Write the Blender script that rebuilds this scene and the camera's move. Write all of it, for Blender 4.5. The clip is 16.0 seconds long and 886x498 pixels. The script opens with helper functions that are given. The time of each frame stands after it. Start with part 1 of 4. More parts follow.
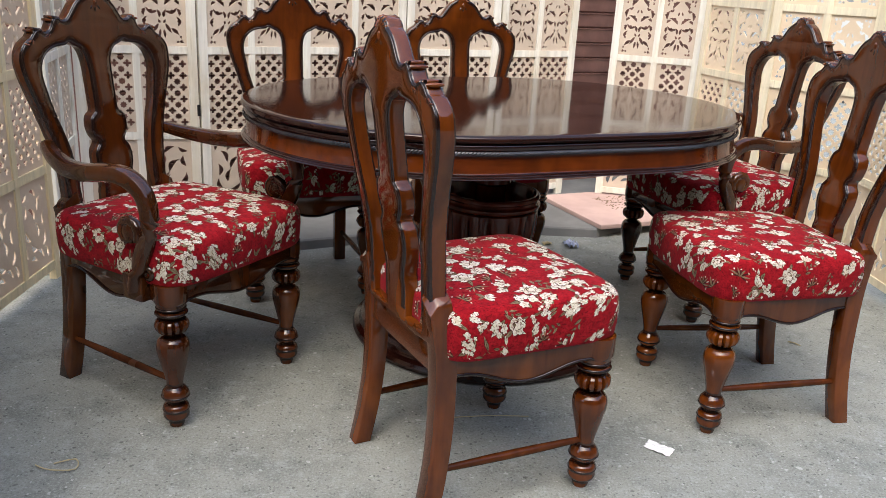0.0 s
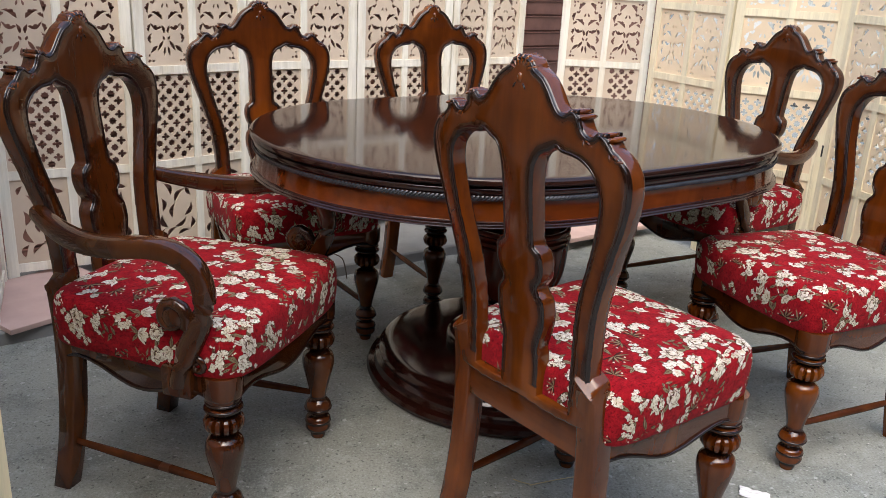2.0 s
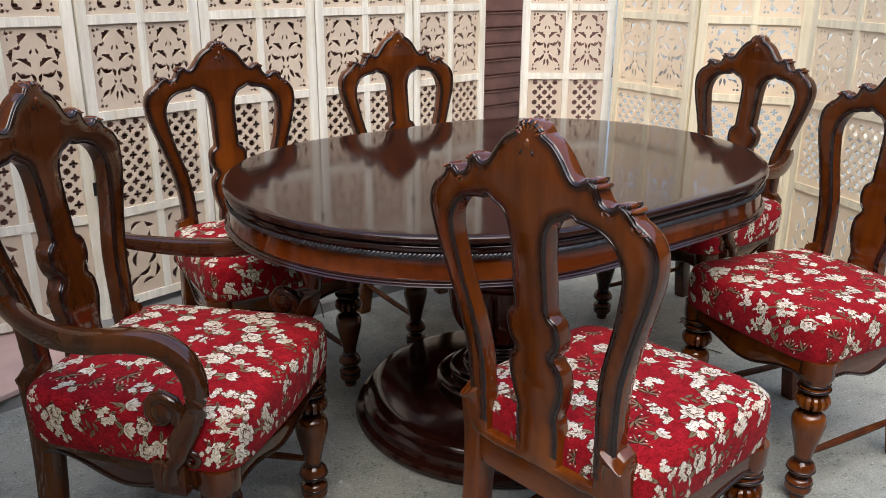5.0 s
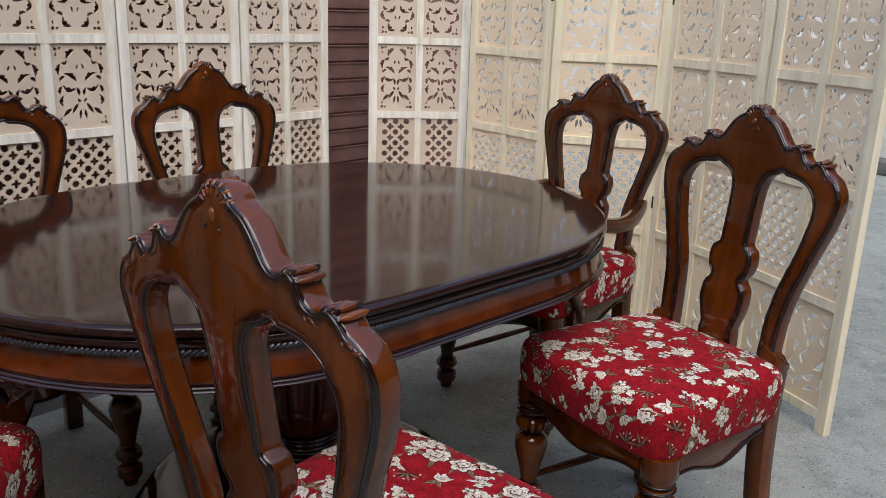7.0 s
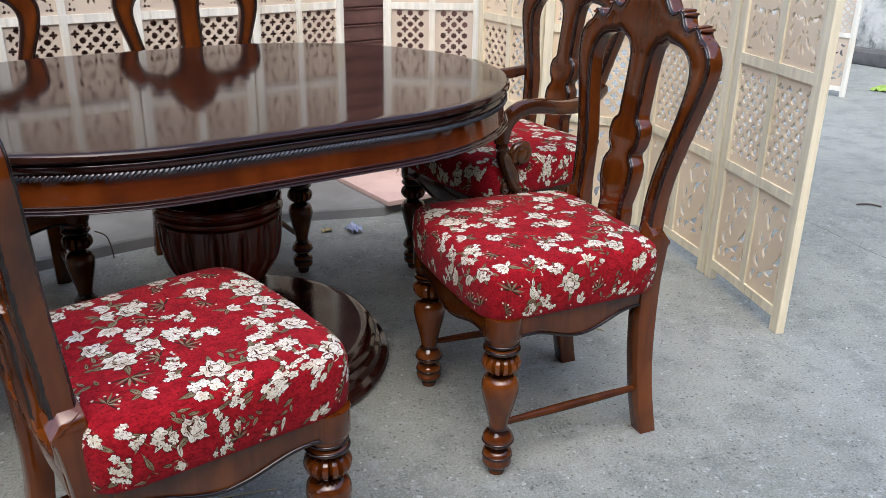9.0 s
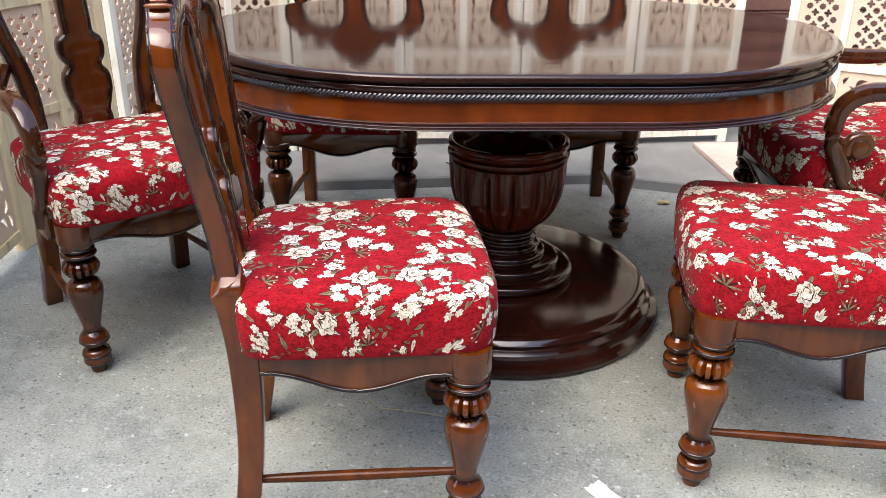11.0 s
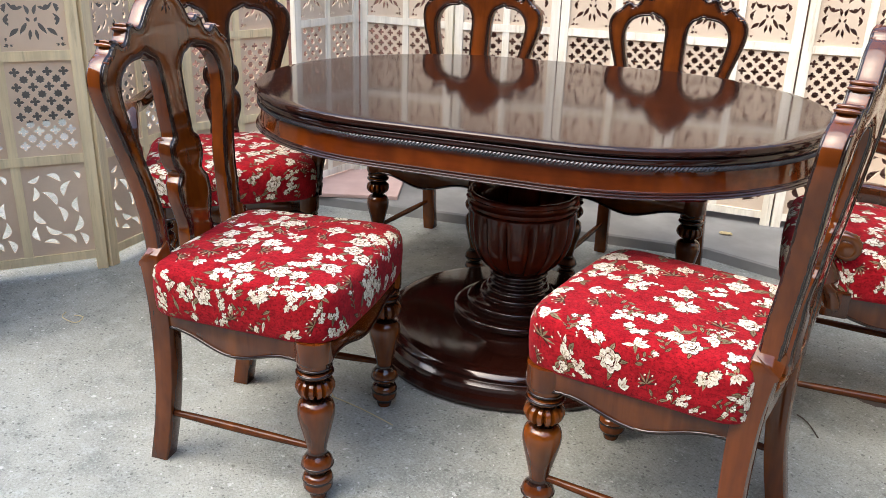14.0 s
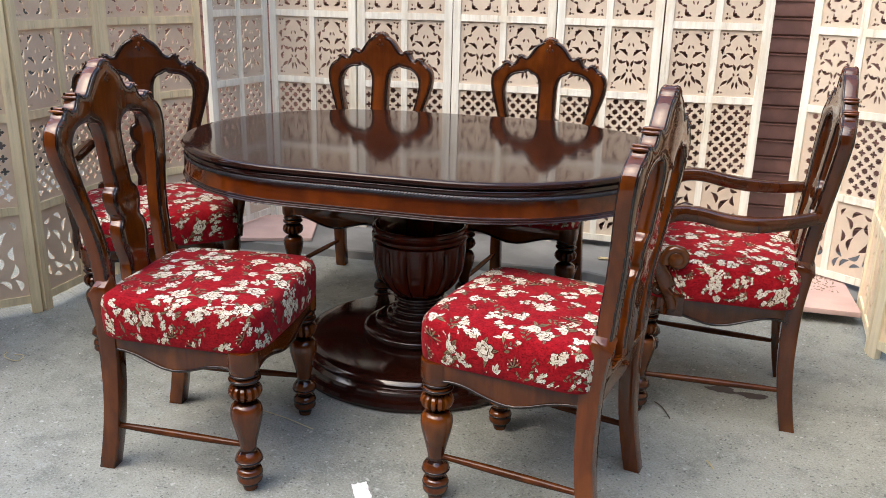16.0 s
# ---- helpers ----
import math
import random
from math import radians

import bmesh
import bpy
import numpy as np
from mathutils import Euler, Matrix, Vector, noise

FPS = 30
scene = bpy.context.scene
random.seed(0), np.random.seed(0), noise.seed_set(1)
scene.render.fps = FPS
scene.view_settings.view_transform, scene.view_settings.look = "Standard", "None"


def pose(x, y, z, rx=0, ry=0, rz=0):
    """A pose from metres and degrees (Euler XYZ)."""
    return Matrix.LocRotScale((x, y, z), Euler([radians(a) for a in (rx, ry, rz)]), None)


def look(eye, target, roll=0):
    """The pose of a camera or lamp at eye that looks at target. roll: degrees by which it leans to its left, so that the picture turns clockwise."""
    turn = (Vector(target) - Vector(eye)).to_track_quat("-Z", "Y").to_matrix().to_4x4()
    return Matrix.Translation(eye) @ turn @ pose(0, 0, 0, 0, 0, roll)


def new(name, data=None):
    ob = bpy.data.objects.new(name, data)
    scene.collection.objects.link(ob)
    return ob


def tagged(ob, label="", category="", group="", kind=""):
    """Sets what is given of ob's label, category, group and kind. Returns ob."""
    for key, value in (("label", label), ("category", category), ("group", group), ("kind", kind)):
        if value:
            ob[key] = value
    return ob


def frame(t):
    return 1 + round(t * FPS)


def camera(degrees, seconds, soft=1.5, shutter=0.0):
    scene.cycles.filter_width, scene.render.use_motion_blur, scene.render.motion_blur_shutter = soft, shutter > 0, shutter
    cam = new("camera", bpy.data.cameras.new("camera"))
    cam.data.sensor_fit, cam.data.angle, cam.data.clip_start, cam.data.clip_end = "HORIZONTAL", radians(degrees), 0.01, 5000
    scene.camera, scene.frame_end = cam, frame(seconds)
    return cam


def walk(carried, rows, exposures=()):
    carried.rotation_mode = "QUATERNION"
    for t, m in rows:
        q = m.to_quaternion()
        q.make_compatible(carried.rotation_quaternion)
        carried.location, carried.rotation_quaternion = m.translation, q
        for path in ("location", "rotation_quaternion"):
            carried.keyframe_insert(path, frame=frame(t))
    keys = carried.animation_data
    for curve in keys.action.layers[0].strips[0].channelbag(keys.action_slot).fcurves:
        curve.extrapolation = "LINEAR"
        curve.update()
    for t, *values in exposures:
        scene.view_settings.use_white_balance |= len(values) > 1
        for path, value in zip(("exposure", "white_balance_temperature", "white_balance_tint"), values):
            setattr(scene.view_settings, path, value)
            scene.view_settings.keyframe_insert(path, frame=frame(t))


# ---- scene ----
cam = camera(56.1, 16.0, soft=0.75)
PATH = [
    (0, (-0.028, 0.104, 1.175), (-0.009, 2.003, 0.546), 3.2),
    (0.5, (-0.13, 0.213, 1.202), (-0.082, 2.118, 0.595), 2.8),
    (1, (-0.31, 0.292, 1.205), (-0.128, 2.19, 0.6), 3.1),
    (1.5, (-0.49, 0.342, 1.222), (-0.166, 2.216, 0.606), 3.1),
    (2, (-0.569, 0.447, 1.214), (-0.183, 2.305, 0.581), 3.0),
    (2.5, (-0.638, 0.539, 1.227), (-0.183, 2.369, 0.56), 2.8),
    (2.8, (-0.706, 0.547, 1.225), (-0.17, 2.357, 0.564), 2.8),
    (3, (-0.758, 0.556, 1.236), (-0.155, 2.34, 0.562), 1.8),
    (3.2, (-0.804, 0.548, 1.239), (-0.149, 2.315, 0.569), 1.2),
    (5.3, (-0.571, 0.625, 1.319), (-0.096, 2.463, 0.689), 0.4),
    (5.5, (-0.529, 0.676, 1.297), (-0.057, 2.518, 0.679), 0.4),
    (6, (-0.492, 0.84, 1.328), (0.152, 2.652, 0.778), 1.6),
    (6.5, (-0.435, 0.904, 1.314), (0.352, 2.659, 0.765), 2.4),
    (7, (-0.261, 0.892, 1.281), (0.458, 2.674, 0.726), 2.0),
    (7.5, (-0.064, 0.842, 1.277), (0.497, 2.668, 0.683), 1.4),
    (8, (0.035, 0.746, 1.222), (0.59, 2.562, 0.594), 2.0),
    (8.5, (0.115, 0.649, 1.219), (0.67, 2.432, 0.502), 1.7),
    (9, (0.296, 0.624, 1.19), (0.683, 2.44, 0.448), 0.9),
    (9.5, (0.432, 0.591, 1.168), (0.509, 2.449, 0.433), 2.2),
    (10, (0.543, 0.535, 1.138), (0.374, 2.377, 0.378), 4.1),
    (10.2, (0.595, 0.549, 1.145), (0.3, 2.371, 0.375), 2.9),
    (12.3, (1.103, 0.905, 1.143), (0.071, 2.383, 0.276), 2.5),
    (12.5, (1.185, 0.931, 1.139), (0.07, 2.35, 0.277), 2.6),
    (12.8, (1.284, 0.97, 1.143), (0.057, 2.289, 0.274), 2.2),
    (13, (1.331, 0.97, 1.155), (0.062, 2.264, 0.308), 2.2),
    (13.5, (1.465, 0.926, 1.195), (0.153, 2.239, 0.451), 2.5),
    (14, (1.651, 0.942, 1.216), (0.34, 2.27, 0.498), 1.8),
    (14.5, (1.818, 0.929, 1.246), (0.488, 2.229, 0.511), 1.8),
    (15, (1.882, 0.844, 1.264), (0.603, 2.217, 0.571), 1.6),
    (15.5, (1.925, 0.733, 1.271), (0.729, 2.196, 0.616), 2.1),
    (15.8, (1.942, 0.697, 1.281), (0.754, 2.18, 0.657), 1.6),
    (16, (1.95, 0.686, 1.291), (0.757, 2.172, 0.685), 1.3),
]
walk(cam, [(t, look(eye, target, roll)) for t, eye, target, roll in PATH], [(0.0, 0.45, 6950, 10), (2.4, 0.38, 6950, 10), (3.2, 0.60, 6800, 10), (5.4, 0.2, 6900, 10), (6.0, -0.02, 6800, 10), (7.0, -0.14, 6650, 10), (8.0, 0.15, 6500, 10), (9.0, 0.3, 6450, 10), (10.0, 0.75, 6650, 10), (12.5, 1.14, 7050, 10), (14.5, 0.90, 7050, 10), (16.0, 0.60, 7050, 10)])

# ---- world, sun, exposure ----
world = bpy.data.worlds.new("sky")
scene.world = world
world.use_nodes = True
wn = world.node_tree.nodes
sky = wn.new("ShaderNodeTexSky")
sky.sky_type, sky.sun_disc = "NISHITA", False
sky.sun_elevation, sky.sun_rotation = radians(55.7), radians(193.7)
sky.air_density, sky.dust_density = 1.0, 2.0
wn["Background"].inputs["Strength"].default_value = 0.38
world.node_tree.links.new(sky.outputs[0], wn["Background"].inputs["Color"])
sun_data = bpy.data.lights.new("sun", "SUN")
sun_data.energy, sun_data.angle, sun_data.color = 1.6, radians(62), (1.0, 0.97, 0.93)
sun = new("sun", sun_data)
sun.matrix_world = look((-0.95, -1.5, 5.9), (0, 2.4, 0))

# ---- materials ----


def nodes_of(name):
    m = bpy.data.materials.new(name)
    m.use_nodes = True
    nt = m.node_tree
    return m, nt, nt.nodes["Principled BSDF"]


def add(nt, kind, **sets):
    n = nt.nodes.new(kind)
    for key, value in sets.items():
        n.inputs[key.replace("_", " ")].default_value = value
    return n


def calc(nt, op, a, b=0.0, c=0.0):
    n = nt.nodes.new("ShaderNodeMath")
    n.operation = op
    for slot, v in enumerate((a, b, c)):
        if isinstance(v, (int, float)):
            n.inputs[slot].default_value = v
        else:
            nt.links.new(v, n.inputs[slot])
    return n.outputs[0]


def blend(nt, fac, a, b):
    n = nt.nodes.new("ShaderNodeMix")
    n.data_type = "RGBA"
    for slot, v in ((0, fac), (6, a), (7, b)):
        if isinstance(v, tuple):
            n.inputs[slot].default_value = (*v, 1) if len(v) == 3 else v
        elif isinstance(v, (int, float)):
            n.inputs[slot].default_value = v
        else:
            nt.links.new(v, n.inputs[slot])
    return n.outputs[2]


def ramp(nt, fac, lo, hi):
    n = nt.nodes.new("ShaderNodeMapRange")
    n.interpolation_type = "SMOOTHSTEP"
    n.inputs[1].default_value, n.inputs[2].default_value = lo, hi
    nt.links.new(fac, n.inputs[0])
    return n.outputs[0]


def coords(nt, scale=(1, 1, 1), spread=0.0):
    """Object coordinates, shifted by each object's random number."""
    tc = nt.nodes.new("ShaderNodeTexCoord")
    mp = nt.nodes.new("ShaderNodeMapping")
    mp.inputs["Scale"].default_value = scale
    nt.links.new(tc.outputs["Object"], mp.inputs["Vector"])
    if spread:
        info = nt.nodes.new("ShaderNodeObjectInfo")
        nt.links.new(calc(nt, "MULTIPLY", info.outputs["Random"], spread), mp.inputs["Location"])
    return mp.outputs[0]


def noise_of(nt, vec, scale, detail=4.0, rough=0.55):
    n = add(nt, "ShaderNodeTexNoise", Scale=scale, Detail=detail, Roughness=rough)
    nt.links.new(vec, n.inputs["Vector"])
    return n.outputs["Fac"]


def bump_of(nt, bsdf, height, strength, distance=0.002):
    b = add(nt, "ShaderNodeBump", Strength=strength, Distance=distance)
    nt.links.new(height, b.inputs["Height"])
    nt.links.new(b.outputs[0], bsdf.inputs["Normal"])


def wood(name, light, dark, grain_axis="z", rough=0.5, coat=1.0, tint=0.6, coat_rough=0.05):
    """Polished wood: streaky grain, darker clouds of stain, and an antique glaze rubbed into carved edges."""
    m, nt, p = nodes_of(name)
    sc = {"x": (2.5, 28, 28), "y": (28, 2.5, 28), "z": (28, 28, 2.5)}[grain_axis]
    v = coords(nt, sc, 40.0)
    g = noise_of(nt, v, 1.0, 6, 0.62)
    cloud = noise_of(nt, coords(nt, (5, 5, 3), 9.0), 1.3, 4, 0.6)
    c1 = blend(nt, ramp(nt, g, 0.12, 0.72), dark, light)
    c2 = blend(nt, calc(nt, "MULTIPLY", ramp(nt, cloud, 0.40, 0.66), tint), c1, tuple(x * 0.30 for x in light))
    gold = noise_of(nt, coords(nt, (4, 4, 2.2), 23.0), 1.5, 3, 0.5)
    c2 = blend(nt, calc(nt, "MULTIPLY", ramp(nt, gold, 0.54, 0.72), 0.6), c2, (light[0] * 1.7, light[1] * 2.0, light[2] * 2.2))
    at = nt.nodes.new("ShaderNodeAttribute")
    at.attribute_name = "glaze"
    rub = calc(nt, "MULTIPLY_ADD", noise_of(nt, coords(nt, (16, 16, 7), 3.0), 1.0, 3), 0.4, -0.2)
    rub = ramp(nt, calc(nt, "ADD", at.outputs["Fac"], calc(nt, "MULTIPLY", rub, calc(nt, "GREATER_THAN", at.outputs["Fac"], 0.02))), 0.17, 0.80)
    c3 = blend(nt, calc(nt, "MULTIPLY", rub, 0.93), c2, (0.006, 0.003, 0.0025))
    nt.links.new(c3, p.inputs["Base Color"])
    fine = noise_of(nt, coords(nt, (60, 60, 60)), 1.0, 3)
    nt.links.new(calc(nt, "MULTIPLY_ADD", fine, 0.16, rough - 0.08), p.inputs["Roughness"])
    p.inputs["Specular IOR Level"].default_value = 0.0
    p.inputs["Coat Weight"].default_value = coat
    p.inputs["Coat IOR"].default_value = 1.56
    nt.links.new(calc(nt, "MULTIPLY_ADD", cloud, 0.12, coat_rough - 0.03), p.inputs["Coat Roughness"])
    bump_of(nt, p, calc(nt, "ADD", noise_of(nt, v, 0.6, 3), calc(nt, "MULTIPLY", cloud, 0.4)), 0.08)
    return m


M_WOOD = wood("walnut_polish", (0.126, 0.0285, 0.0030), (0.048, 0.0100, 0.0020))
M_WOOD_DEEP = wood("deep_walnut_polish", (0.082, 0.019, 0.0028), (0.030, 0.0072, 0.0020))
M_WOODX = wood("walnut_polish_rail", (0.126, 0.0285, 0.0030), (0.048, 0.0100, 0.0020), "y")
M_DARK = wood("dark_glaze", (0.018, 0.0065, 0.004), (0.007, 0.0035, 0.0028), rough=0.4, coat_rough=0.05)
M_ARM = wood("dark_walnut_arm", (0.060, 0.0155, 0.0030), (0.022, 0.0065, 0.0022))
M_STRETCHER = wood("dull_walnut_stretcher", (0.085, 0.021, 0.004), (0.034, 0.009, 0.0028), coat=0.45, coat_rough=0.22)
M_PED = wood("mahogany_pedestal", (0.115, 0.0150, 0.0055), (0.045, 0.0068, 0.0030), rough=0.35, coat=0.6, tint=0.3)
M_BASE = wood("ebonised_base", (0.024, 0.0062, 0.0038), (0.010, 0.0034, 0.0027), rough=0.35, coat=1.0, tint=0.2, coat_rough=0.09)
M_APRON = wood("table_apron_walnut", (0.115, 0.022, 0.0030), (0.046, 0.0092, 0.0022), "x")


def table_top_material():
    m, nt, p = nodes_of("table_top_lacquer")
    v = coords(nt, (1.6, 16, 16))
    g = noise_of(nt, v, 1.3, 6, 0.62)
    c = blend(nt, ramp(nt, g, 0.3, 0.75), (0.012, 0.0045, 0.0035), (0.032, 0.011, 0.007))
    nt.links.new(c, p.inputs["Base Color"])
    fine = noise_of(nt, coords(nt, (6, 6, 6)), 1.0, 4)
    nt.links.new(calc(nt, "MULTIPLY_ADD", fine, 0.09, 0.030), p.inputs["Roughness"])
    p.inputs["IOR"].default_value = 1.42
    bump_of(nt, p, noise_of(nt, coords(nt, (9, 34, 9)), 1.0, 3), 0.05)
    return m


M_TOP = table_top_material()


def fabric_material(name, low, high, dark, pile):
    """Chenille: a cloudy colour with a fine woven pile."""
    m, nt, p = nodes_of(name)
    tc = nt.nodes.new("ShaderNodeTexCoord")
    mp = nt.nodes.new("ShaderNodeMapping")
    nt.links.new(tc.outputs["Object"], mp.inputs["Vector"])
    v = mp.outputs[0]
    cloud = noise_of(nt, v, 42.0, 5, 0.7)
    weave = noise_of(nt, v, 190.0, 4, 0.75)
    rib = noise_of(nt, coords(nt, (60, 520, 200)), 1.0, 2)
    c = blend(nt, ramp(nt, cloud, 0.3, 0.7), low, high)
    c = blend(nt, calc(nt, "MULTIPLY", ramp(nt, weave, 0.45, 0.72), pile), c, dark)
    c = blend(nt, calc(nt, "MULTIPLY", ramp(nt, rib, 0.5, 0.75), pile * 0.7), c, dark)
    nt.links.new(c, p.inputs["Base Color"])
    p.inputs["Roughness"].default_value = 0.95
    p.inputs["Specular IOR Level"].default_value = 0.05
    p.inputs["Sheen Weight"].default_value = 0.03
    bump_of(nt, p, calc(nt, "ADD", weave, rib), 0.55, 0.002)
    return m


M_FABRIC = fabric_material("red_chenille", (0.22, 0.0055, 0.011), (0.36, 0.011, 0.018), (0.085, 0.003, 0.005), 0.9)
M_CREAM = fabric_material("cream_print", (0.80, 0.78, 0.70), (0.56, 0.51, 0.38), (0.36, 0.20, 0.15), 0.85)
M_OLIVE = fabric_material("olive_print", (0.12, 0.095, 0.05), (0.30, 0.25, 0.15), (0.07, 0.03, 0.02), 0.7)
M_LINE = fabric_material("brown_print", (0.075, 0.018, 0.014), (0.05, 0.012, 0.010), (0.03, 0.006, 0.006), 0.4)


def screen_wood(name, base, bare, wear):
    """Limewashed wood: paint rubbed thin along the grain, with greenish-brown stains."""
    m, nt, p = nodes_of(name)
    g = noise_of(nt, coords(nt, (30, 30, 1.6), 30.0), 1.0, 7, 0.7)
    streak = noise_of(nt, coords(nt, (55, 55, 3.0), 17.0), 1.0, 5, 0.7)
    blot = noise_of(nt, coords(nt, (9, 9, 3.5), 13.0), 1.0, 5, 0.65)
    c = blend(nt, ramp(nt, g, 0.30, 0.72), tuple(x * 0.74 for x in base), base)
    c = blend(nt, calc(nt, "MULTIPLY", ramp(nt, blot, 0.46, 0.66), wear), c, bare)
    rubbed = calc(nt, "MULTIPLY", ramp(nt, streak, 0.55, 0.70), ramp(nt, blot, 0.40, 0.58))
    c = blend(nt, calc(nt, "MULTIPLY", rubbed, 0.6), c, tuple(x * 0.55 for x in bare))
    nt.links.new(c, p.inputs["Base Color"])
    p.inputs["Roughness"].default_value = 0.72
    bump_of(nt, p, calc(nt, "ADD", g, streak), 0.35)
    return m


M_FRAME_WHITE = screen_wood("distressed_white_wood", (0.86, 0.84, 0.74), (0.60, 0.53, 0.38), 0.5)
M_FRAME_BARE = screen_wood("pale_bare_wood", (0.86, 0.78, 0.57), (0.68, 0.59, 0.39), 0.5)
M_FRAME_PINE = screen_wood("raw_pine", (0.90, 0.74, 0.45), (0.72, 0.56, 0.32), 0.45)


def fret_material(name, low, high, grain):
    m, nt, p = nodes_of(name)
    g = noise_of(nt, coords(nt, (70, 70, 70), 7.0), 1.0, 3)
    blot = noise_of(nt, coords(nt, (5, 5, 5), 20.0), 1.0, 4)
    c = blend(nt, ramp(nt, blot, 0.35, 0.7), low, high)
    c = blend(nt, calc(nt, "MULTIPLY", g, 0.3), c, grain)
    nt.links.new(c, p.inputs["Base Color"])
    p.inputs["Roughness"].default_value = 0.8
    bump_of(nt, p, g, 0.2, 0.001)
    return m


M_FRET = fret_material("taupe_fretwork_board", (0.55, 0.455, 0.355), (0.63, 0.53, 0.42), (0.46, 0.375, 0.29))
M_FRET_TAN = fret_material("tan_fretwork_board", (0.68, 0.51, 0.36), (0.77, 0.60, 0.43), (0.58, 0.43, 0.29))
M_FRET_PALE = fret_material("pale_fretwork_board", (0.72, 0.585, 0.41), (0.82, 0.68, 0.49), (0.62, 0.49, 0.33))


def concrete_material():
    m, nt, p = nodes_of("speckled_concrete")
    v = coords(nt)
    big = noise_of(nt, v, 0.9, 6, 0.65)
    mid = noise_of(nt, v, 6.0, 6, 0.7)
    blotch = noise_of(nt, v, 22.0, 4, 0.7)
    grit = noise_of(nt, v, 150.0, 3, 0.75)
    c = blend(nt, ramp(nt, big, 0.32, 0.68), (0.212, 0.226, 0.203), (0.300, 0.315, 0.284))
    c = blend(nt, calc(nt, "MULTIPLY", ramp(nt, mid, 0.44, 0.68), 0.62), c, (0.130, 0.146, 0.137))
    c = blend(nt, calc(nt, "MULTIPLY", ramp(nt, blotch, 0.50, 0.70), 0.62), c, (0.33, 0.355, 0.345))
    c = blend(nt, calc(nt, "MULTIPLY", ramp(nt, grit, 0.50, 0.72), 0.8), c, (0.37, 0.395, 0.385))
    c = blend(nt, calc(nt, "MULTIPLY", ramp(nt, grit, 0.48, 0.30), 0.75), c, (0.10, 0.108, 0.107))
    warp = nt.nodes.new("ShaderNodeVectorMath")
    warp.operation = "MULTIPLY_ADD"
    wob = add(nt, "ShaderNodeTexNoise", Scale=45.0, Detail=3.0)
    nt.links.new(v, wob.inputs["Vector"])
    nt.links.new(wob.outputs["Color"], warp.inputs[0])
    warp.inputs[1].default_value = (0.022, 0.022, 0.0)
    nt.links.new(v, warp.inputs[2])
    for scale, size, light, share in ((70.0, 0.30, (0.46, 0.47, 0.47), 0.14), (95.0, 0.36, (0.06, 0.062, 0.06), 0.26), (26.0, 0.18, (0.50, 0.51, 0.51), 0.09), (30.0, 0.17, (0.09, 0.09, 0.085), 0.22), (9.0, 0.10, (0.48, 0.49, 0.49), 0.12)):
        vo = add(nt, "ShaderNodeTexVoronoi", Scale=scale)
        nt.links.new(warp.outputs[0], vo.inputs["Vector"])
        rc = nt.nodes.new("ShaderNodeSeparateColor")
        nt.links.new(vo.outputs["Color"], rc.inputs[0])
        lim = calc(nt, "MULTIPLY", calc(nt, "ADD", rc.outputs[1], mid), size * 0.75)
        edge = calc(nt, "SUBTRACT", lim, vo.outputs["Distance"])
        dot = calc(nt, "MULTIPLY", ramp(nt, edge, 0.0, 0.05), calc(nt, "LESS_THAN", rc.outputs[0], share))
        c = blend(nt, calc(nt, "MULTIPLY", dot, 0.62), c, light)
    nt.links.new(c, p.inputs["Base Color"])
    p.inputs["Roughness"].default_value = 0.88
    bump_of(nt, p, calc(nt, "ADD", calc(nt, "ADD", grit, mid), blotch), 0.6, 0.005)
    return m


M_CONCRETE = concrete_material()


def plain(name, color, rough=0.7, metal=0.0, vary=0.3, scale=8.0):
    m, nt, p = nodes_of(name)
    n = noise_of(nt, coords(nt, (1, 1, 1), 11.0), scale, 5)
    c = blend(nt, ramp(nt, n, 0.3, 0.75), tuple(x * (1 - vary) for x in color), color)
    nt.links.new(c, p.inputs["Base Color"])
    p.inputs["Roughness"].default_value, p.inputs["Metallic"].default_value = rough, metal
    bump_of(nt, p, noise_of(nt, coords(nt), scale * 9, 3), 0.15)
    return m


M_SHUTTER = plain("maroon_shutter_paint", (0.25, 0.125, 0.10), 0.5, vary=0.35)
M_PAPER = plain("scrap_paper", (0.75, 0.76, 0.78), 0.8, vary=0.12, scale=30)
M_PINK = plain("pink_dusty_board", (0.56, 0.40, 0.36), 0.85, vary=0.2, scale=5)
M_WALL = plain("weathered_plaster", (0.11, 0.095, 0.08), 0.9, vary=0.35, scale=2)
M_ROPE = plain("pewter_glazed_wood", (0.075, 0.078, 0.09), 0.24, 0.55, vary=0.4, scale=40)
M_SLAB = plain("smooth_cement", (0.205, 0.21, 0.205), 0.85, vary=0.3, scale=5)
M_IRON = plain("dark_iron", (0.03, 0.03, 0.032), 0.55, 0.6)
M_BRASS = plain("old_brass", (0.55, 0.38, 0.14), 0.35, 1.0)
M_STRAW = plain("dry_straw", (0.55, 0.46, 0.26), 0.8)
M_TWIG = plain("dark_twig", (0.06, 0.045, 0.035), 0.9)

# ---- mesh helpers ----


def part(name, bm, material, parent=None, label="", smooth=True):
    me = bpy.data.meshes.new(name)
    bm.normal_update()
    bm.to_mesh(me)
    bm.free()
    if smooth:
        me.shade_smooth()
        me.set_sharp_from_angle(angle=radians(38))
    me.materials.append(material)
    ob = new(name, me)
    ob.parent = parent
    return tagged(ob, label)


def thing(name, label, category, group="", kind="", at=None):
    ob = tagged(new(name), label, category, group, kind)
    if at is not None:
        ob.matrix_basis = at
    return ob


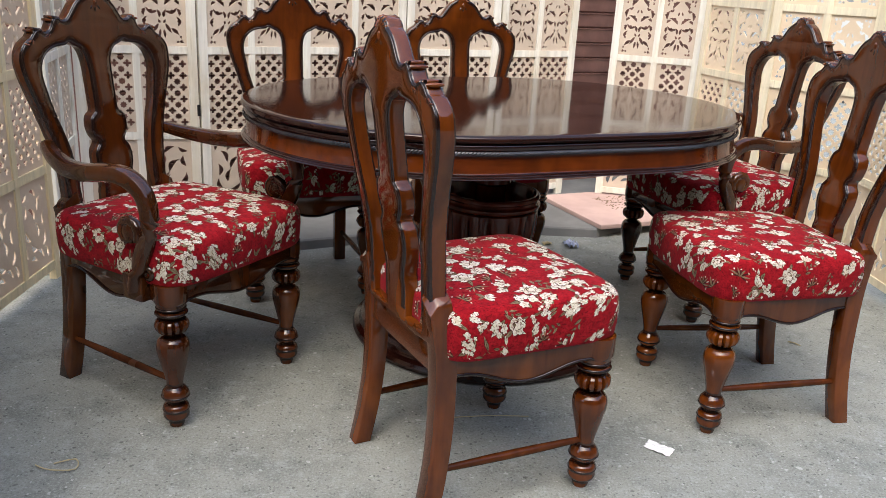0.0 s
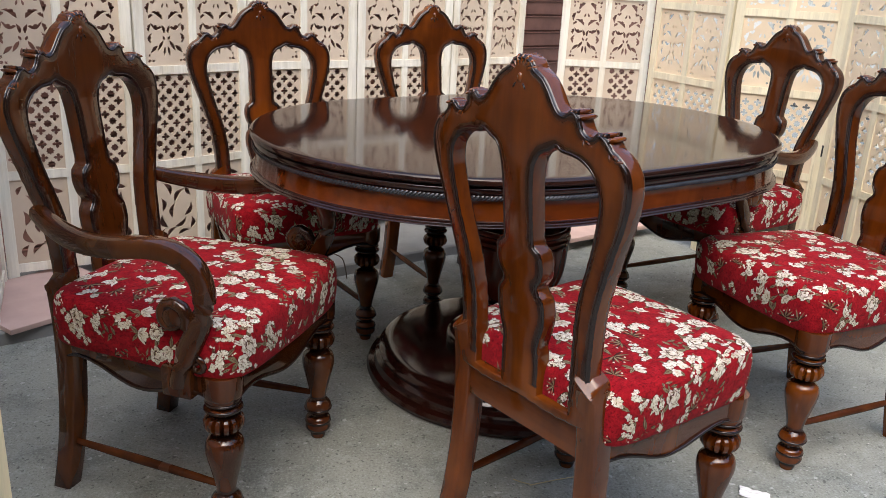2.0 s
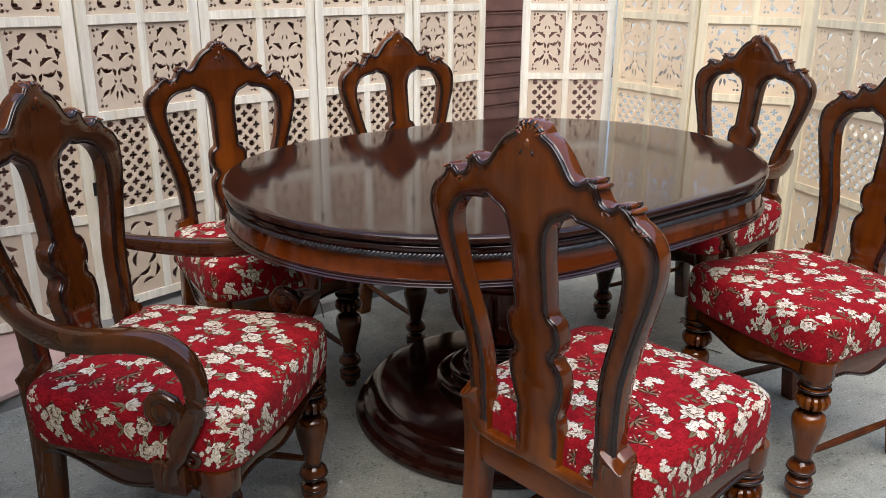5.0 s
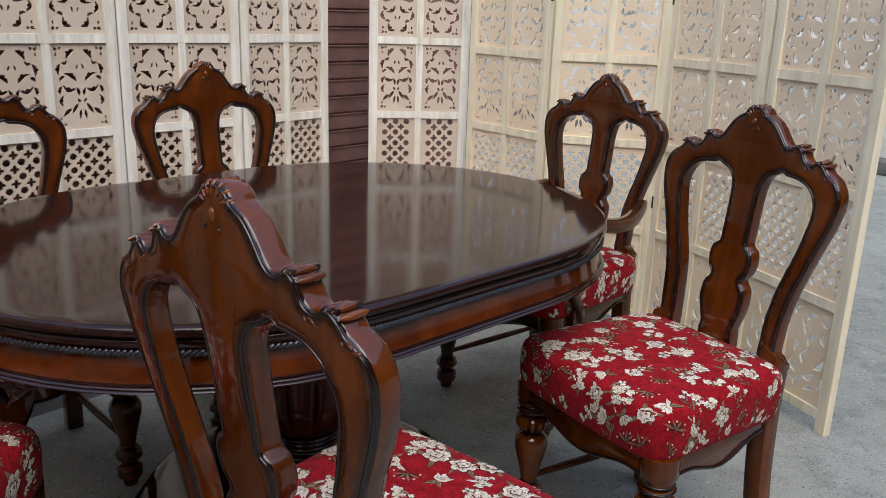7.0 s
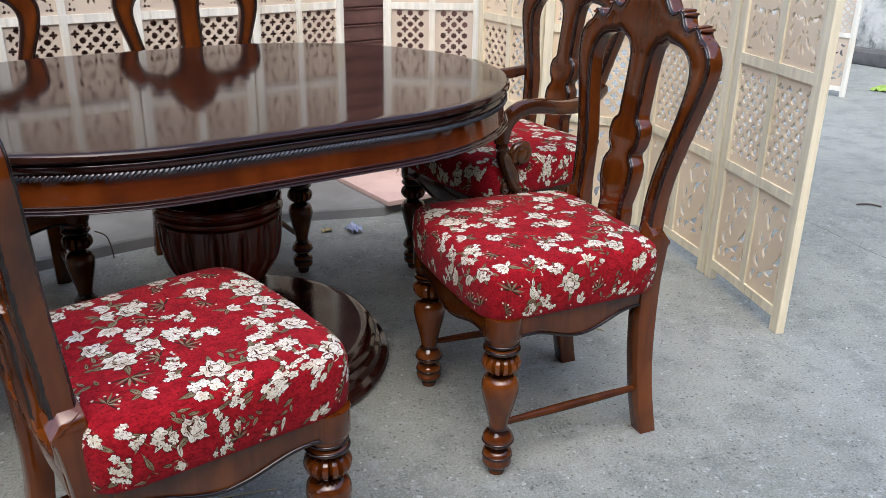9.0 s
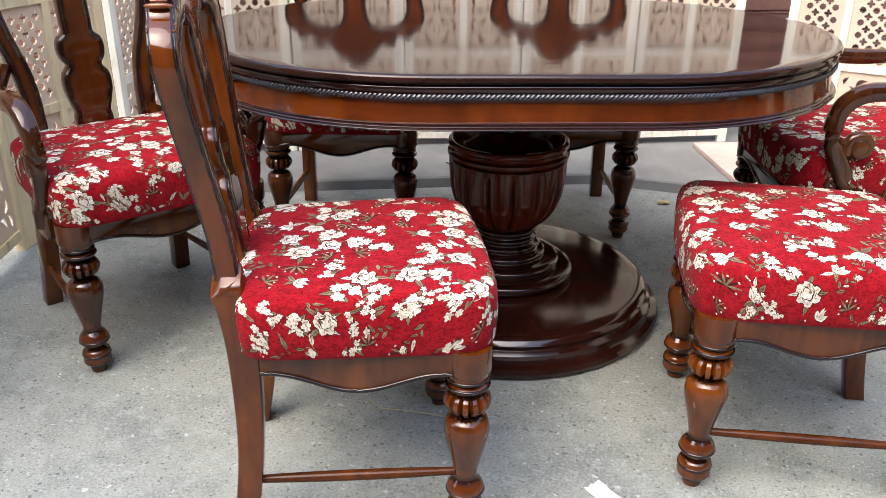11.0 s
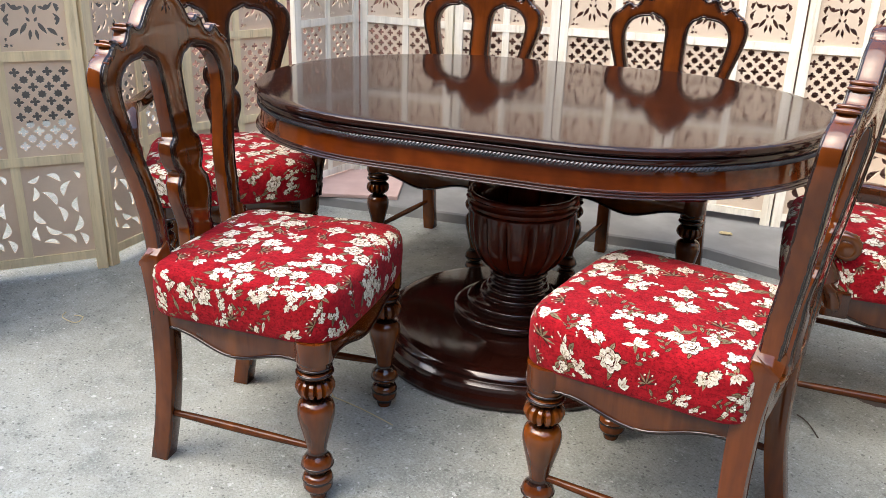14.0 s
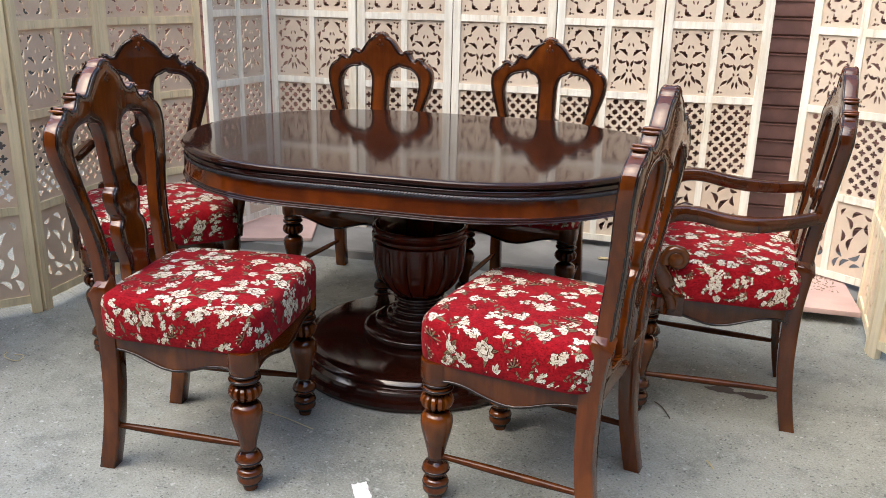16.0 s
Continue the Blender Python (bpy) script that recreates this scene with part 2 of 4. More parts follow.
def box(bm, x0, x1, y0, y1, z0, z1, bevel=0.0):
    made = bmesh.ops.create_cube(bm, size=1.0, matrix=Matrix.LocRotScale(((x0 + x1) / 2, (y0 + y1) / 2, (z0 + z1) / 2), None, (x1 - x0, y1 - y0, z1 - z0)))
    if bevel:
        edges = list({e for v in made["verts"] for e in v.link_edges})
        bmesh.ops.bevel(bm, geom=edges, offset=bevel, segments=2, affect="EDGES", profile=0.6)
    return bm


def lathe(profile, segs=32, flutes=0, flute_z=(0, 0), depth=0.0):
    """Turned work: (radius, height) pairs, with optional flutes between two heights."""
    bm = bmesh.new()
    rings = []
    for r, z in profile:
        ring = []
        for k in range(segs):
            a = 2 * math.pi * k / segs
            rr = r
            if flutes and flute_z[0] < z < flute_z[1]:
                s = math.sin(math.pi * (z - flute_z[0]) / (flute_z[1] - flute_z[0]))
                s = min(1.0, 2.5 * s)
                rr = r - depth * s * (1 - abs(math.cos(a * flutes / 2))) ** 3 * 1.3
            ring.append(bm.verts.new((rr * math.cos(a), rr * math.sin(a), z)))
        rings.append(ring)
    for lo, hi in zip(rings, rings[1:]):
        for k in range(segs):
            bm.faces.new((lo[k], lo[(k + 1) % segs], hi[(k + 1) % segs], hi[k]))
    bm.faces.new(rings[0][::-1])
    bm.faces.new(rings[-1])
    return bm


def smooth_profile(points, steps=4):
    """A denser line through the points (Catmull-Rom)."""
    out = []
    pts = [points[0], *points, points[-1]]
    for a, b, c, d in zip(pts, pts[1:], pts[2:], pts[3:]):
        for k in range(steps):
            t = k / steps
            out.append(tuple(0.5 * (2 * q + (r - p) * t + (2 * p - 5 * q + 4 * r - s) * t * t + (3 * q - p - 3 * r + s) * t ** 3) for p, q, r, s in zip(a, b, c, d)))
    out.append(tuple(points[-1]))
    return out


def sweep(bm, path, width, height, up=Vector((0, 0, 1)), segs=8, power=2.0, twist=None):
    """A rounded bar along a path; width across, height along up; both may be lists."""
    rings, n = [], len(path)
    path = [Vector(p) for p in path]
    for i, p in enumerate(path):
        d = (path[min(i + 1, n - 1)] - path[max(i - 1, 0)]).normalized()
        side = d.cross(up)
        side = side.normalized() if side.length > 1e-4 else Vector((0, 1, 0))
        top = side.cross(d).normalized()
        w = width[i] if isinstance(width, (list, tuple)) else width
        h = height[i] if isinstance(height, (list, tuple)) else height
        ring = []
        for k in range(segs):
            a = 2 * math.pi * (k + 0.5) / segs
            c, s = math.cos(a), math.sin(a)
            c, s = (math.copysign(abs(v) ** (2 / power), v) for v in (c, s))
            ring.append(bm.verts.new(p + side * (c * w / 2) + top * (s * h / 2)))
        rings.append(ring)
    for lo, hi in zip(rings, rings[1:]):
        for k in range(segs):
            bm.faces.new((lo[k], lo[(k + 1) % segs], hi[(k + 1) % segs], hi[k]))
    bm.faces.new(rings[0][::-1])
    bm.faces.new(rings[-1])
    return bm


def cut_board(outlines, thickness, bevel=0.0, res=1):
    """A flat board in the x, y plane cut to closed outlines (the inner ones are holes), centred on z = 0."""
    cu = bpy.data.curves.new("board", "CURVE")
    cu.dimensions, cu.fill_mode = "2D", "BOTH"
    cu.extrude, cu.bevel_depth, cu.bevel_resolution, cu.offset = thickness / 2 - bevel, bevel, res, -bevel
    for line in outlines:
        sp = cu.splines.new("POLY")
        sp.points.add(len(line) - 1)
        for q, (x, y) in zip(sp.points, line):
            q.co = (x, y, 0, 1)
        sp.use_cyclic_u = True
    ob = bpy.data.objects.new("board", cu)
    me = bpy.data.meshes.new_from_object(ob)
    bm = bmesh.new()
    bm.from_mesh(me)
    bpy.data.objects.remove(ob)
    bpy.data.curves.remove(cu)
    bpy.data.meshes.remove(me)
    bmesh.ops.remove_doubles(bm, verts=bm.verts, dist=0.00005)
    return bm


def mirrored(half):
    """A closed outline from its right half, listed from the bottom up."""
    return list(half) + [(-x, y) for x, y in reversed(half) if abs(x) > 1e-6]


# ---- ground and backdrop ----
bm = bmesh.new()
bmesh.ops.create_grid(bm, x_segments=2, y_segments=2, size=400)
tagged(part("ground", bm, M_CONCRETE), "grey speckled worn concrete yard floor", "ground", kind="structure")


def shutter_wall():
    """The maroon roller shutter behind the screens, slat by slat."""
    a, b = Vector((-2.9, 3.19, 0)), Vector((1.75, 5.47, 0))
    d = b - a
    wall = thing("wall_back", "maroon ribbed steel roller shutter in a shop front", "wall", kind="structure", at=Matrix.Translation(a) @ pose(0, 0, 0, 0, 0, math.degrees(math.atan2(d.y, d.x))))
    L, pitch = d.length, 0.084
    bm = bmesh.new()
    prof = [(0.0, 0.0), (-0.004, 0.004), (-0.010, 0.008), (-0.0105, 0.016), (-0.009, 0.040), (-0.007, 0.062), (-0.007, 0.072), (-0.012, 0.076), (-0.012, 0.081), (0.0, 0.0838)]
    rows = [[bm.verts.new((x, y, z)) for y, z in prof] for x in (0, L)]
    for k in range(len(prof) - 1):
        bm.faces.new((rows[0][k], rows[1][k], rows[1][k + 1], rows[0][k + 1]))
    slat = part("slat", bm, M_SHUTTER, wall)
    for k in range(1, 31):
        ob = new("slat", slat.data)
        ob.parent = wall
        ob.location.z = k * pitch
    part("backing", box(bmesh.new(), 0, L, 0.0, 0.12, 0, 2.62), M_SHUTTER, wall)
    return wall


shutter_wall()
side = part("wall_side", box(bmesh.new(), -0.12, 0.0, -11.5, 0.0, 0, 1.3, 0.01), M_WALL)
side.matrix_basis = pose(-3.7, 4.0, 0, 0, 0, -6)
tagged(side, "low weathered brown plaster wall beyond the screens", "wall", kind="structure")
# unseen wall, added to cut low sky light and darken reflections in the polish
near = part("wall_near", box(bmesh.new(), -9.0, 13.0, -0.2, 0.0, 0, 6.6, 0.01), M_WALL)
near.matrix_basis = pose(0, -5.4, 0, 0, 0, 3)
tagged(near, "unseen dark plaster wall added to block low sky light from the near side", "wall", kind="structure")
# unseen wall, added on the right so less low sky reaches under the table
right = part("wall_right", box(bmesh.new(), 0.0, 0.2, -10.4, 4.6, 0, 6.6, 0.01), M_WALL)
right.matrix_basis = pose(8.6, 5.2, 0, 0, 0, 4)
tagged(right, "unseen dark plaster wall added to block low sky light from the right", "wall", kind="structure")


# ---- the dining table ----
TABLE = pose(0.147, 2.802, 0, 0, 0, 23.0)
HALF, RAD = 0.217, 0.592


def oval(inset, n=28):
    """The stadium line of the table, drawn in by inset."""
    r = RAD - inset
    out = []
    for sx, a0 in ((1, -90), (-1, 90)):
        for k in range(n + 1):
            a = radians(a0 + 180 * k / n)
            out.append((sx * HALF + r * math.cos(a), r * math.sin(a)))
    return out


def oval_rings(profile, cap_top=False, cap_bottom=False):
    bm = bmesh.new()
    rings = [[bm.verts.new((x, y, z)) for x, y in oval(inset)] for inset, z in profile]
    n = len(rings[0])
    for lo, hi in zip(rings, rings[1:]):
        for k in range(n):
            bm.faces.new((lo[k], lo[(k + 1) % n], hi[(k + 1) % n], hi[k]))
    if cap_bottom:
        bm.faces.new(rings[0][::-1])
    if cap_top:
        bm.faces.new(rings[-1])
    return bm


def dining_table():
    t = thing("dining_table", "oval dark lacquered dining table with rope-carved edge on a pedestal", "table", at=TABLE)
    top = part("tabletop", oval_rings([(0.012, 0.7755), (0.004, 0.778), (0.0, 0.783), (0.0, 0.789), (0.002, 0.7935), (0.006, 0.7965), (0.009, 0.797), (0.03, 0.797)], True, True), M_TOP, t, "glossy dark brown lacquered top")
    apron = oval_rings([(0.05, 0.6985), (0.011, 0.6985), (0.013, 0.702), (0.015, 0.745), (0.017, 0.747), (0.017, 0.7575), (0.05, 0.758)])
    high = oval_rings([(0.05, 0.7565), (0.013, 0.7565), (0.010, 0.759), (0.0085, 0.763), (0.0085, 0.769), (0.0105, 0.773), (0.014, 0.7754), (0.05, 0.7754)])
    part("upper_moulding", high, M_BASE, t, "dark brown moulding under the top")
    low = oval_rings([(0.05, 0.684), (0.003, 0.684), (-0.001, 0.6855), (-0.001, 0.687), (0.0025, 0.690), (0.0035, 0.6903), (0.0025, 0.6912), (0.0025, 0.6925), (0.006, 0.6955), (0.007, 0.6958), (0.006, 0.6966), (0.0065, 0.6978), (0.011, 0.699), (0.05, 0.70)])
    part("lower_moulding", low, M_BASE, t, "glossy dark grooved moulding")
    part("apron", apron, M_APRON, t, "reddish walnut apron band")
    bm = bmesh.new()
    line = [Vector((x, y, 0.7515)) for x, y in oval(0.0085, 30)]
    per = sum((b - a).length for a, b in zip(line, line[1:] + line[:1]))
    count = int(per / 0.0098)
    pts, left, acc = [], 0.0, 0.0
    step = per / count
    for a, b in zip(line, line[1:] + line[:1]):
        seg = (b - a).length
        while seg > 1e-9 and acc <= left + seg:
            pts.append((a.lerp(b, (acc - left) / seg), (b - a).normalized()))
            acc += step
        left += seg
    unit = [(math.cos(u) * 1.0, math.sin(u)) for u in (0, 1.05, 2.09, 3.14, 4.19, 5.24)]
    for p, d in pts[:count]:
        axis = (d + Vector((0, 0, 0.75))).normalized()
        side = d.cross(Vector((0, 0, 1)))
        across = axis.cross(side).normalized()
        rings = []
        for h, r in ((-0.0086, 0.0016), (-0.006, 0.0034), (0.0, 0.0042), (0.006, 0.0034), (0.0086, 0.0016)):
            rings.append([bm.verts.new(p + axis * h + side * (c * r) + across * (s * r)) for c, s in unit])
        for lo, hi in zip(rings, rings[1:]):
            for k in range(6):
                bm.faces.new((lo[k], lo[(k + 1) % 6], hi[(k + 1) % 6], hi[k]))
    part("rope_moulding", bm, M_ROPE, t, "pewter-dark rope-twist carved bead")
    part("underframe", box(bmesh.new(), -0.42, 0.42, -0.3, 0.3, 0.66, 0.70, 0.004), M_PED, t)
    base = [(r * 0.945, z) for r, z in [(0.46, 0.0), (0.472, 0.006), (0.476, 0.018), (0.470, 0.030), (0.452, 0.036), (0.448, 0.044), (0.446, 0.056), (0.438, 0.062), (0.432, 0.066), (0.436, 0.078), (0.428, 0.090), (0.41, 0.097), (0.39, 0.099), (0.21, 0.101)]]
    part("base_plate", lathe(base, 96), M_BASE, t, "stepped round glossy dark base")
    col = smooth_profile([(0.180, 0.1005), (0.192, 0.105), (0.197, 0.114), (0.195, 0.125), (0.186, 0.132), (0.170, 0.1345), (0.155, 0.1355), (0.151, 0.138), (0.156, 0.144), (0.155, 0.153), (0.146, 0.159), (0.130, 0.161), (0.117, 0.1625), (0.113, 0.166), (0.115, 0.173), (0.110, 0.179), (0.099, 0.182), (0.093, 0.187), (0.096, 0.193), (0.093, 0.199), (0.084, 0.203), (0.083, 0.209), (0.089, 0.214), (0.089, 0.220), (0.082, 0.225), (0.081, 0.231), (0.089, 0.236), (0.091, 0.243), (0.082, 0.25)], 3)
    part("turned_column", lathe(col, 64), M_BASE, t)
    bowl = [(0.080, 0.249), (0.098, 0.258), (0.122, 0.280), (0.142, 0.310), (0.155, 0.345), (0.161, 0.385), (0.163, 0.42), (0.163, 0.445), (0.158, 0.449), (0.166, 0.455), (0.168, 0.466), (0.162, 0.471), (0.160, 0.480), (0.166, 0.486), (0.165, 0.496), (0.156, 0.499), (0.150, 0.49), (0.135, 0.44), (0.06, 0.40)]
    part("urn", lathe(smooth_profile(bowl, 2), 168, 14, (0.25, 0.447), 0.010), M_PED, t, "fluted urn-shaped pedestal bowl")
    part("post", lathe([(0.05, 0.40), (0.05, 0.52), (0.065, 0.53), (0.065, 0.66)], 32), M_PED, t)
    part("lock_plate", box(bmesh.new(), -0.03, 0.03, -0.075, -0.066, 0.575, 0.60, 0.002), M_BRASS, t, "small brass catch under the top")
    return t


dining_table()

# ---- chairs ----
BACK_X = [(0.40, -0.179), (0.50, -0.183), (0.60, -0.191), (0.75, -0.213), (0.90, -0.233), (1.00, -0.237), (1.10, -0.236)]


def rake(z):
    """How far back the chair back stands at a height."""
    for (z0, x0), (z1, x1) in zip(BACK_X, BACK_X[1:]):
        if z <= z1:
            return x0 + (x1 - x0) * (z - z0) / (z1 - z0)
    return BACK_X[-1][1]


OUTER = [(0.0, 0.43), (0.176, 0.43), (0.178, 0.50), (0.176, 0.54), (0.180, 0.60), (0.190, 0.66), (0.208, 0.72), (0.230, 0.78), (0.249, 0.83), (0.260, 0.87), (0.2635, 0.900), (0.259, 0.925), (0.247, 0.944),
         (0.232, 0.956), (0.221, 0.962), (0.214, 0.970), (0.204, 0.980), (0.192, 0.985), (0.182, 0.983), (0.176, 0.977), (0.167, 0.976), (0.157, 0.982), (0.150, 0.993), (0.143, 1.006), (0.132, 1.013), (0.121, 1.012), (0.114, 1.006),
         (0.104, 1.005), (0.095, 1.011), (0.084, 1.025), (0.072, 1.041), (0.057, 1.056), (0.042, 1.065), (0.034, 1.069), (0.030, 1.076), (0.022, 1.083), (0.011, 1.087), (0.0, 1.089)]
HOLE = [(0.050, 0.445), (0.050, 0.52), (0.047, 0.545), (0.056, 0.575), (0.064, 0.61), (0.062, 0.645), (0.050, 0.662), (0.047, 0.672), (0.058, 0.688), (0.064, 0.715), (0.058, 0.742), (0.042, 0.755), (0.041, 0.780), (0.041, 0.83), (0.042, 0.875), (0.047, 0.906),
        (0.060, 0.927), (0.078, 0.935), (0.092, 0.943), (0.099, 0.944), (0.107, 0.938), (0.128, 0.936), (0.152, 0.931), (0.174, 0.918), (0.190, 0.896), (0.196, 0.866), (0.190, 0.825), (0.176, 0.77), (0.159, 0.72), (0.144, 0.67), (0.134, 0.61), (0.130, 0.55), (0.130, 0.445)]

OUTER = [(y * (1 - 0.05 * min(1.0, max(0.0, (z - 0.56) / 0.25))), z) for y, z in OUTER]
HOLE = [(y * (1 - 0.05 * min(1.0, max(0.0, (z - 0.56) / 0.25))), z) for y, z in HOLE]


def raked(bm, lines):
    """Stands a board drawn in y, z upright, rounds its faces and leans it back along the chair's back line."""
    for axis, cuts in ((1, [0.445 + 0.013 * k for k in range(50)]), (0, [-0.26 + 0.013 * k for k in range(41)])):
        for at in cuts:
            co, no = [0, 0, 0], [0, 0, 0]
            co[axis], no[axis] = at, 1
            bmesh.ops.bisect_plane(bm, geom=[*bm.verts, *bm.edges, *bm.faces], plane_co=co, plane_no=no)
    rim = np.array([p for line in lines for a, b in zip(line, line[1:] + line[:1]) for p in (a, ((a[0] + b[0]) / 2, (a[1] + b[1]) / 2))])
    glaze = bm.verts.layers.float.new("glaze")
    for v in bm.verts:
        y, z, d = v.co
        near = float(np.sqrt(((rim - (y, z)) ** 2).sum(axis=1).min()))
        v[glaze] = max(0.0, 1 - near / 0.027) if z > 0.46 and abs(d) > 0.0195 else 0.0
        fall = max(0.0, 1 - near / 0.024) ** 2 * 0.0045
        hollow = 0.010 * (1 - min(1.0, (y / 0.25) ** 2))
        v.co = (rake(z) + d - math.copysign(fall, d) * (abs(d) > 0.016) - hollow, y, z)
    return bm


def inset_line(line, d):
    """A line drawn in to its left by d."""
    out = []
    for i, (x, y) in enumerate(line):
        (x0, y0), (x1, y1) = line[max(i - 1, 0)], line[min(i + 1, len(line) - 1)]
        u, v = x1 - x0, y1 - y0
        n = math.hypot(u, v) or 1.0
        out.append((x - v / n * d, y + u / n * d))
    return out


def tube(bm, line, radius, segs=10):
    return sweep(bm, line, radius * 2, radius * 2, Vector((1, 0, 0)), segs)


def scroll(bm, centre, r, turns, start, width, flip=1, plane="yz"):
    """A carved volute as a tapering coil."""
    pts, w = [], []
    n = int(10 * turns)
    for k in range(n + 1):
        a = start + flip * 2 * math.pi * turns * k / n
        rr = r * (1 - 0.82 * k / n)
        c, s = rr * math.cos(a), rr * math.sin(a)
        pts.append(centre + (Vector((0, c, s)) if plane == "yz" else Vector((c, 0, s))))
        w.append(width * (1 - 0.5 * k / n))
    return sweep(bm, pts, w, w, Vector((1, 0, 0)) if plane == "yz" else Vector((0, 1, 0)), 10)


def ellipsoid(bm, centre, size, turn=0.0):
    bmesh.ops.create_uvsphere(bm, u_segments=8, v_segments=6, radius=1.0, matrix=Matrix.Translation(centre) @ pose(0, 0, 0, turn, 0, 0) @ Matrix.Diagonal((*size, 1)))


def on_back(y, z, out=0.019):
    hollow = 0.010 * (1 - min(1.0, (y / 0.25) ** 2))
    return Vector((rake(z) + out - hollow, y, z))


LEVELS = [(0.985, 0.400, 0.140), (1.0, 0.407, 0.129), (1.010, 0.432, 0.103), (1.014, 0.460, 0.075), (1.010, 0.486, 0.049), (0.992, 0.504, 0.023), (0.955, 0.5135, 0.0), (0.88, 0.519, None), (0.7, 0.524, None), (0.5, 0.527, None), (0.25, 0.529, None), (0.0, 0.530, None)]
RIM = 72


def seat_edge(k, front, rear, x0, x1):
    """The rounded trapezium of the seat, by the angle k of RIM."""
    a = 2 * math.pi * k / RIM
    c, s = math.cos(a), math.sin(a)
    c, s = (math.copysign(abs(v) ** 0.24, v) for v in (c, s))
    x = (x1 + x0) / 2 + c * (x1 - x0) / 2
    half = rear + (front - rear) * (x - x0) / (x1 - x0)
    bow = 0.012 * (1 - (s * s)) * (1 if c > 0 else 0)
    return Vector((x + bow, s * half, 0))


def cushion_mesh(front, rear, x0, x1):
    """The stuffed seat, domed, with full sides."""
    rim = [seat_edge(k, front, rear, x0, x1) for k in range(RIM)]
    mid = Vector(((x0 + x1) / 2, 0, 0))
    bm = bmesh.new()
    rings = [[bm.verts.new((*(mid + (p - mid) * s).xy, z)) for p in rim] for s, z, _ in LEVELS[:-1]]
    for lo, hi in zip(rings, rings[1:]):
        for k in range(RIM):
            bm.faces.new((lo[k], lo[(k + 1) % RIM], hi[(k + 1) % RIM], hi[k]))
    tip = bm.verts.new((mid.x, 0, 0.530))
    for k in range(RIM):
        bm.faces.new((rings[-1][k], rings[-1][(k + 1) % RIM], tip))
    bm.faces.new(rings[0][::-1])
    return bm


def cloth_map(front, rear, x0, x1):
    """Lays a point of the flat cloth on the seat: straight on the top, then down the sides."""
    mid = Vector(((x0 + x1) / 2, 0, 0))
    table = sorted((math.atan2(p.y, p.x - mid.x), (p - mid).length) for p in (seat_edge(k, front, rear, x0, x1).lerp(seat_edge(k + 1, front, rear, x0, x1), j / 8) for k in range(RIM) for j in range(8)))
    angles, lengths = np.array([a for a, _ in table]), np.array([r for _, r in table])

    def lay(u, v, lift):
        d = Vector((u - mid.x, v, 0))
        r = d.length
        if r < 1e-6:
            return Vector((mid.x, 0, 0.530 + lift))
        a = math.atan2(d.y, d.x)
        R = float(np.interp(a, angles, lengths, period=2 * math.pi))
        d /= r
        if r < 0.955 * R:
            s = r / R
            z = float(np.interp(s, [q[0] for q in LEVELS[:5:-1]], [q[1] for q in LEVELS[:5:-1]]))
            return Vector((mid.x + d.x * r, d.y * r, z + lift))
        drop = r - 0.955 * R
        if drop > 0.132:
            return None
        side = LEVELS[6::-1]
        s = float(np.interp(drop, [q[2] for q in side], [q[0] for q in side]))
        z = float(np.interp(drop, [q[2] for q in side], [q[1] for q in side]))
        out = min(1.0, drop / 0.05)
        return Vector((mid.x + d.x * (s * R + lift * out), d.y * (s * R + lift * out), z + lift * (1 - out)))

    return lay


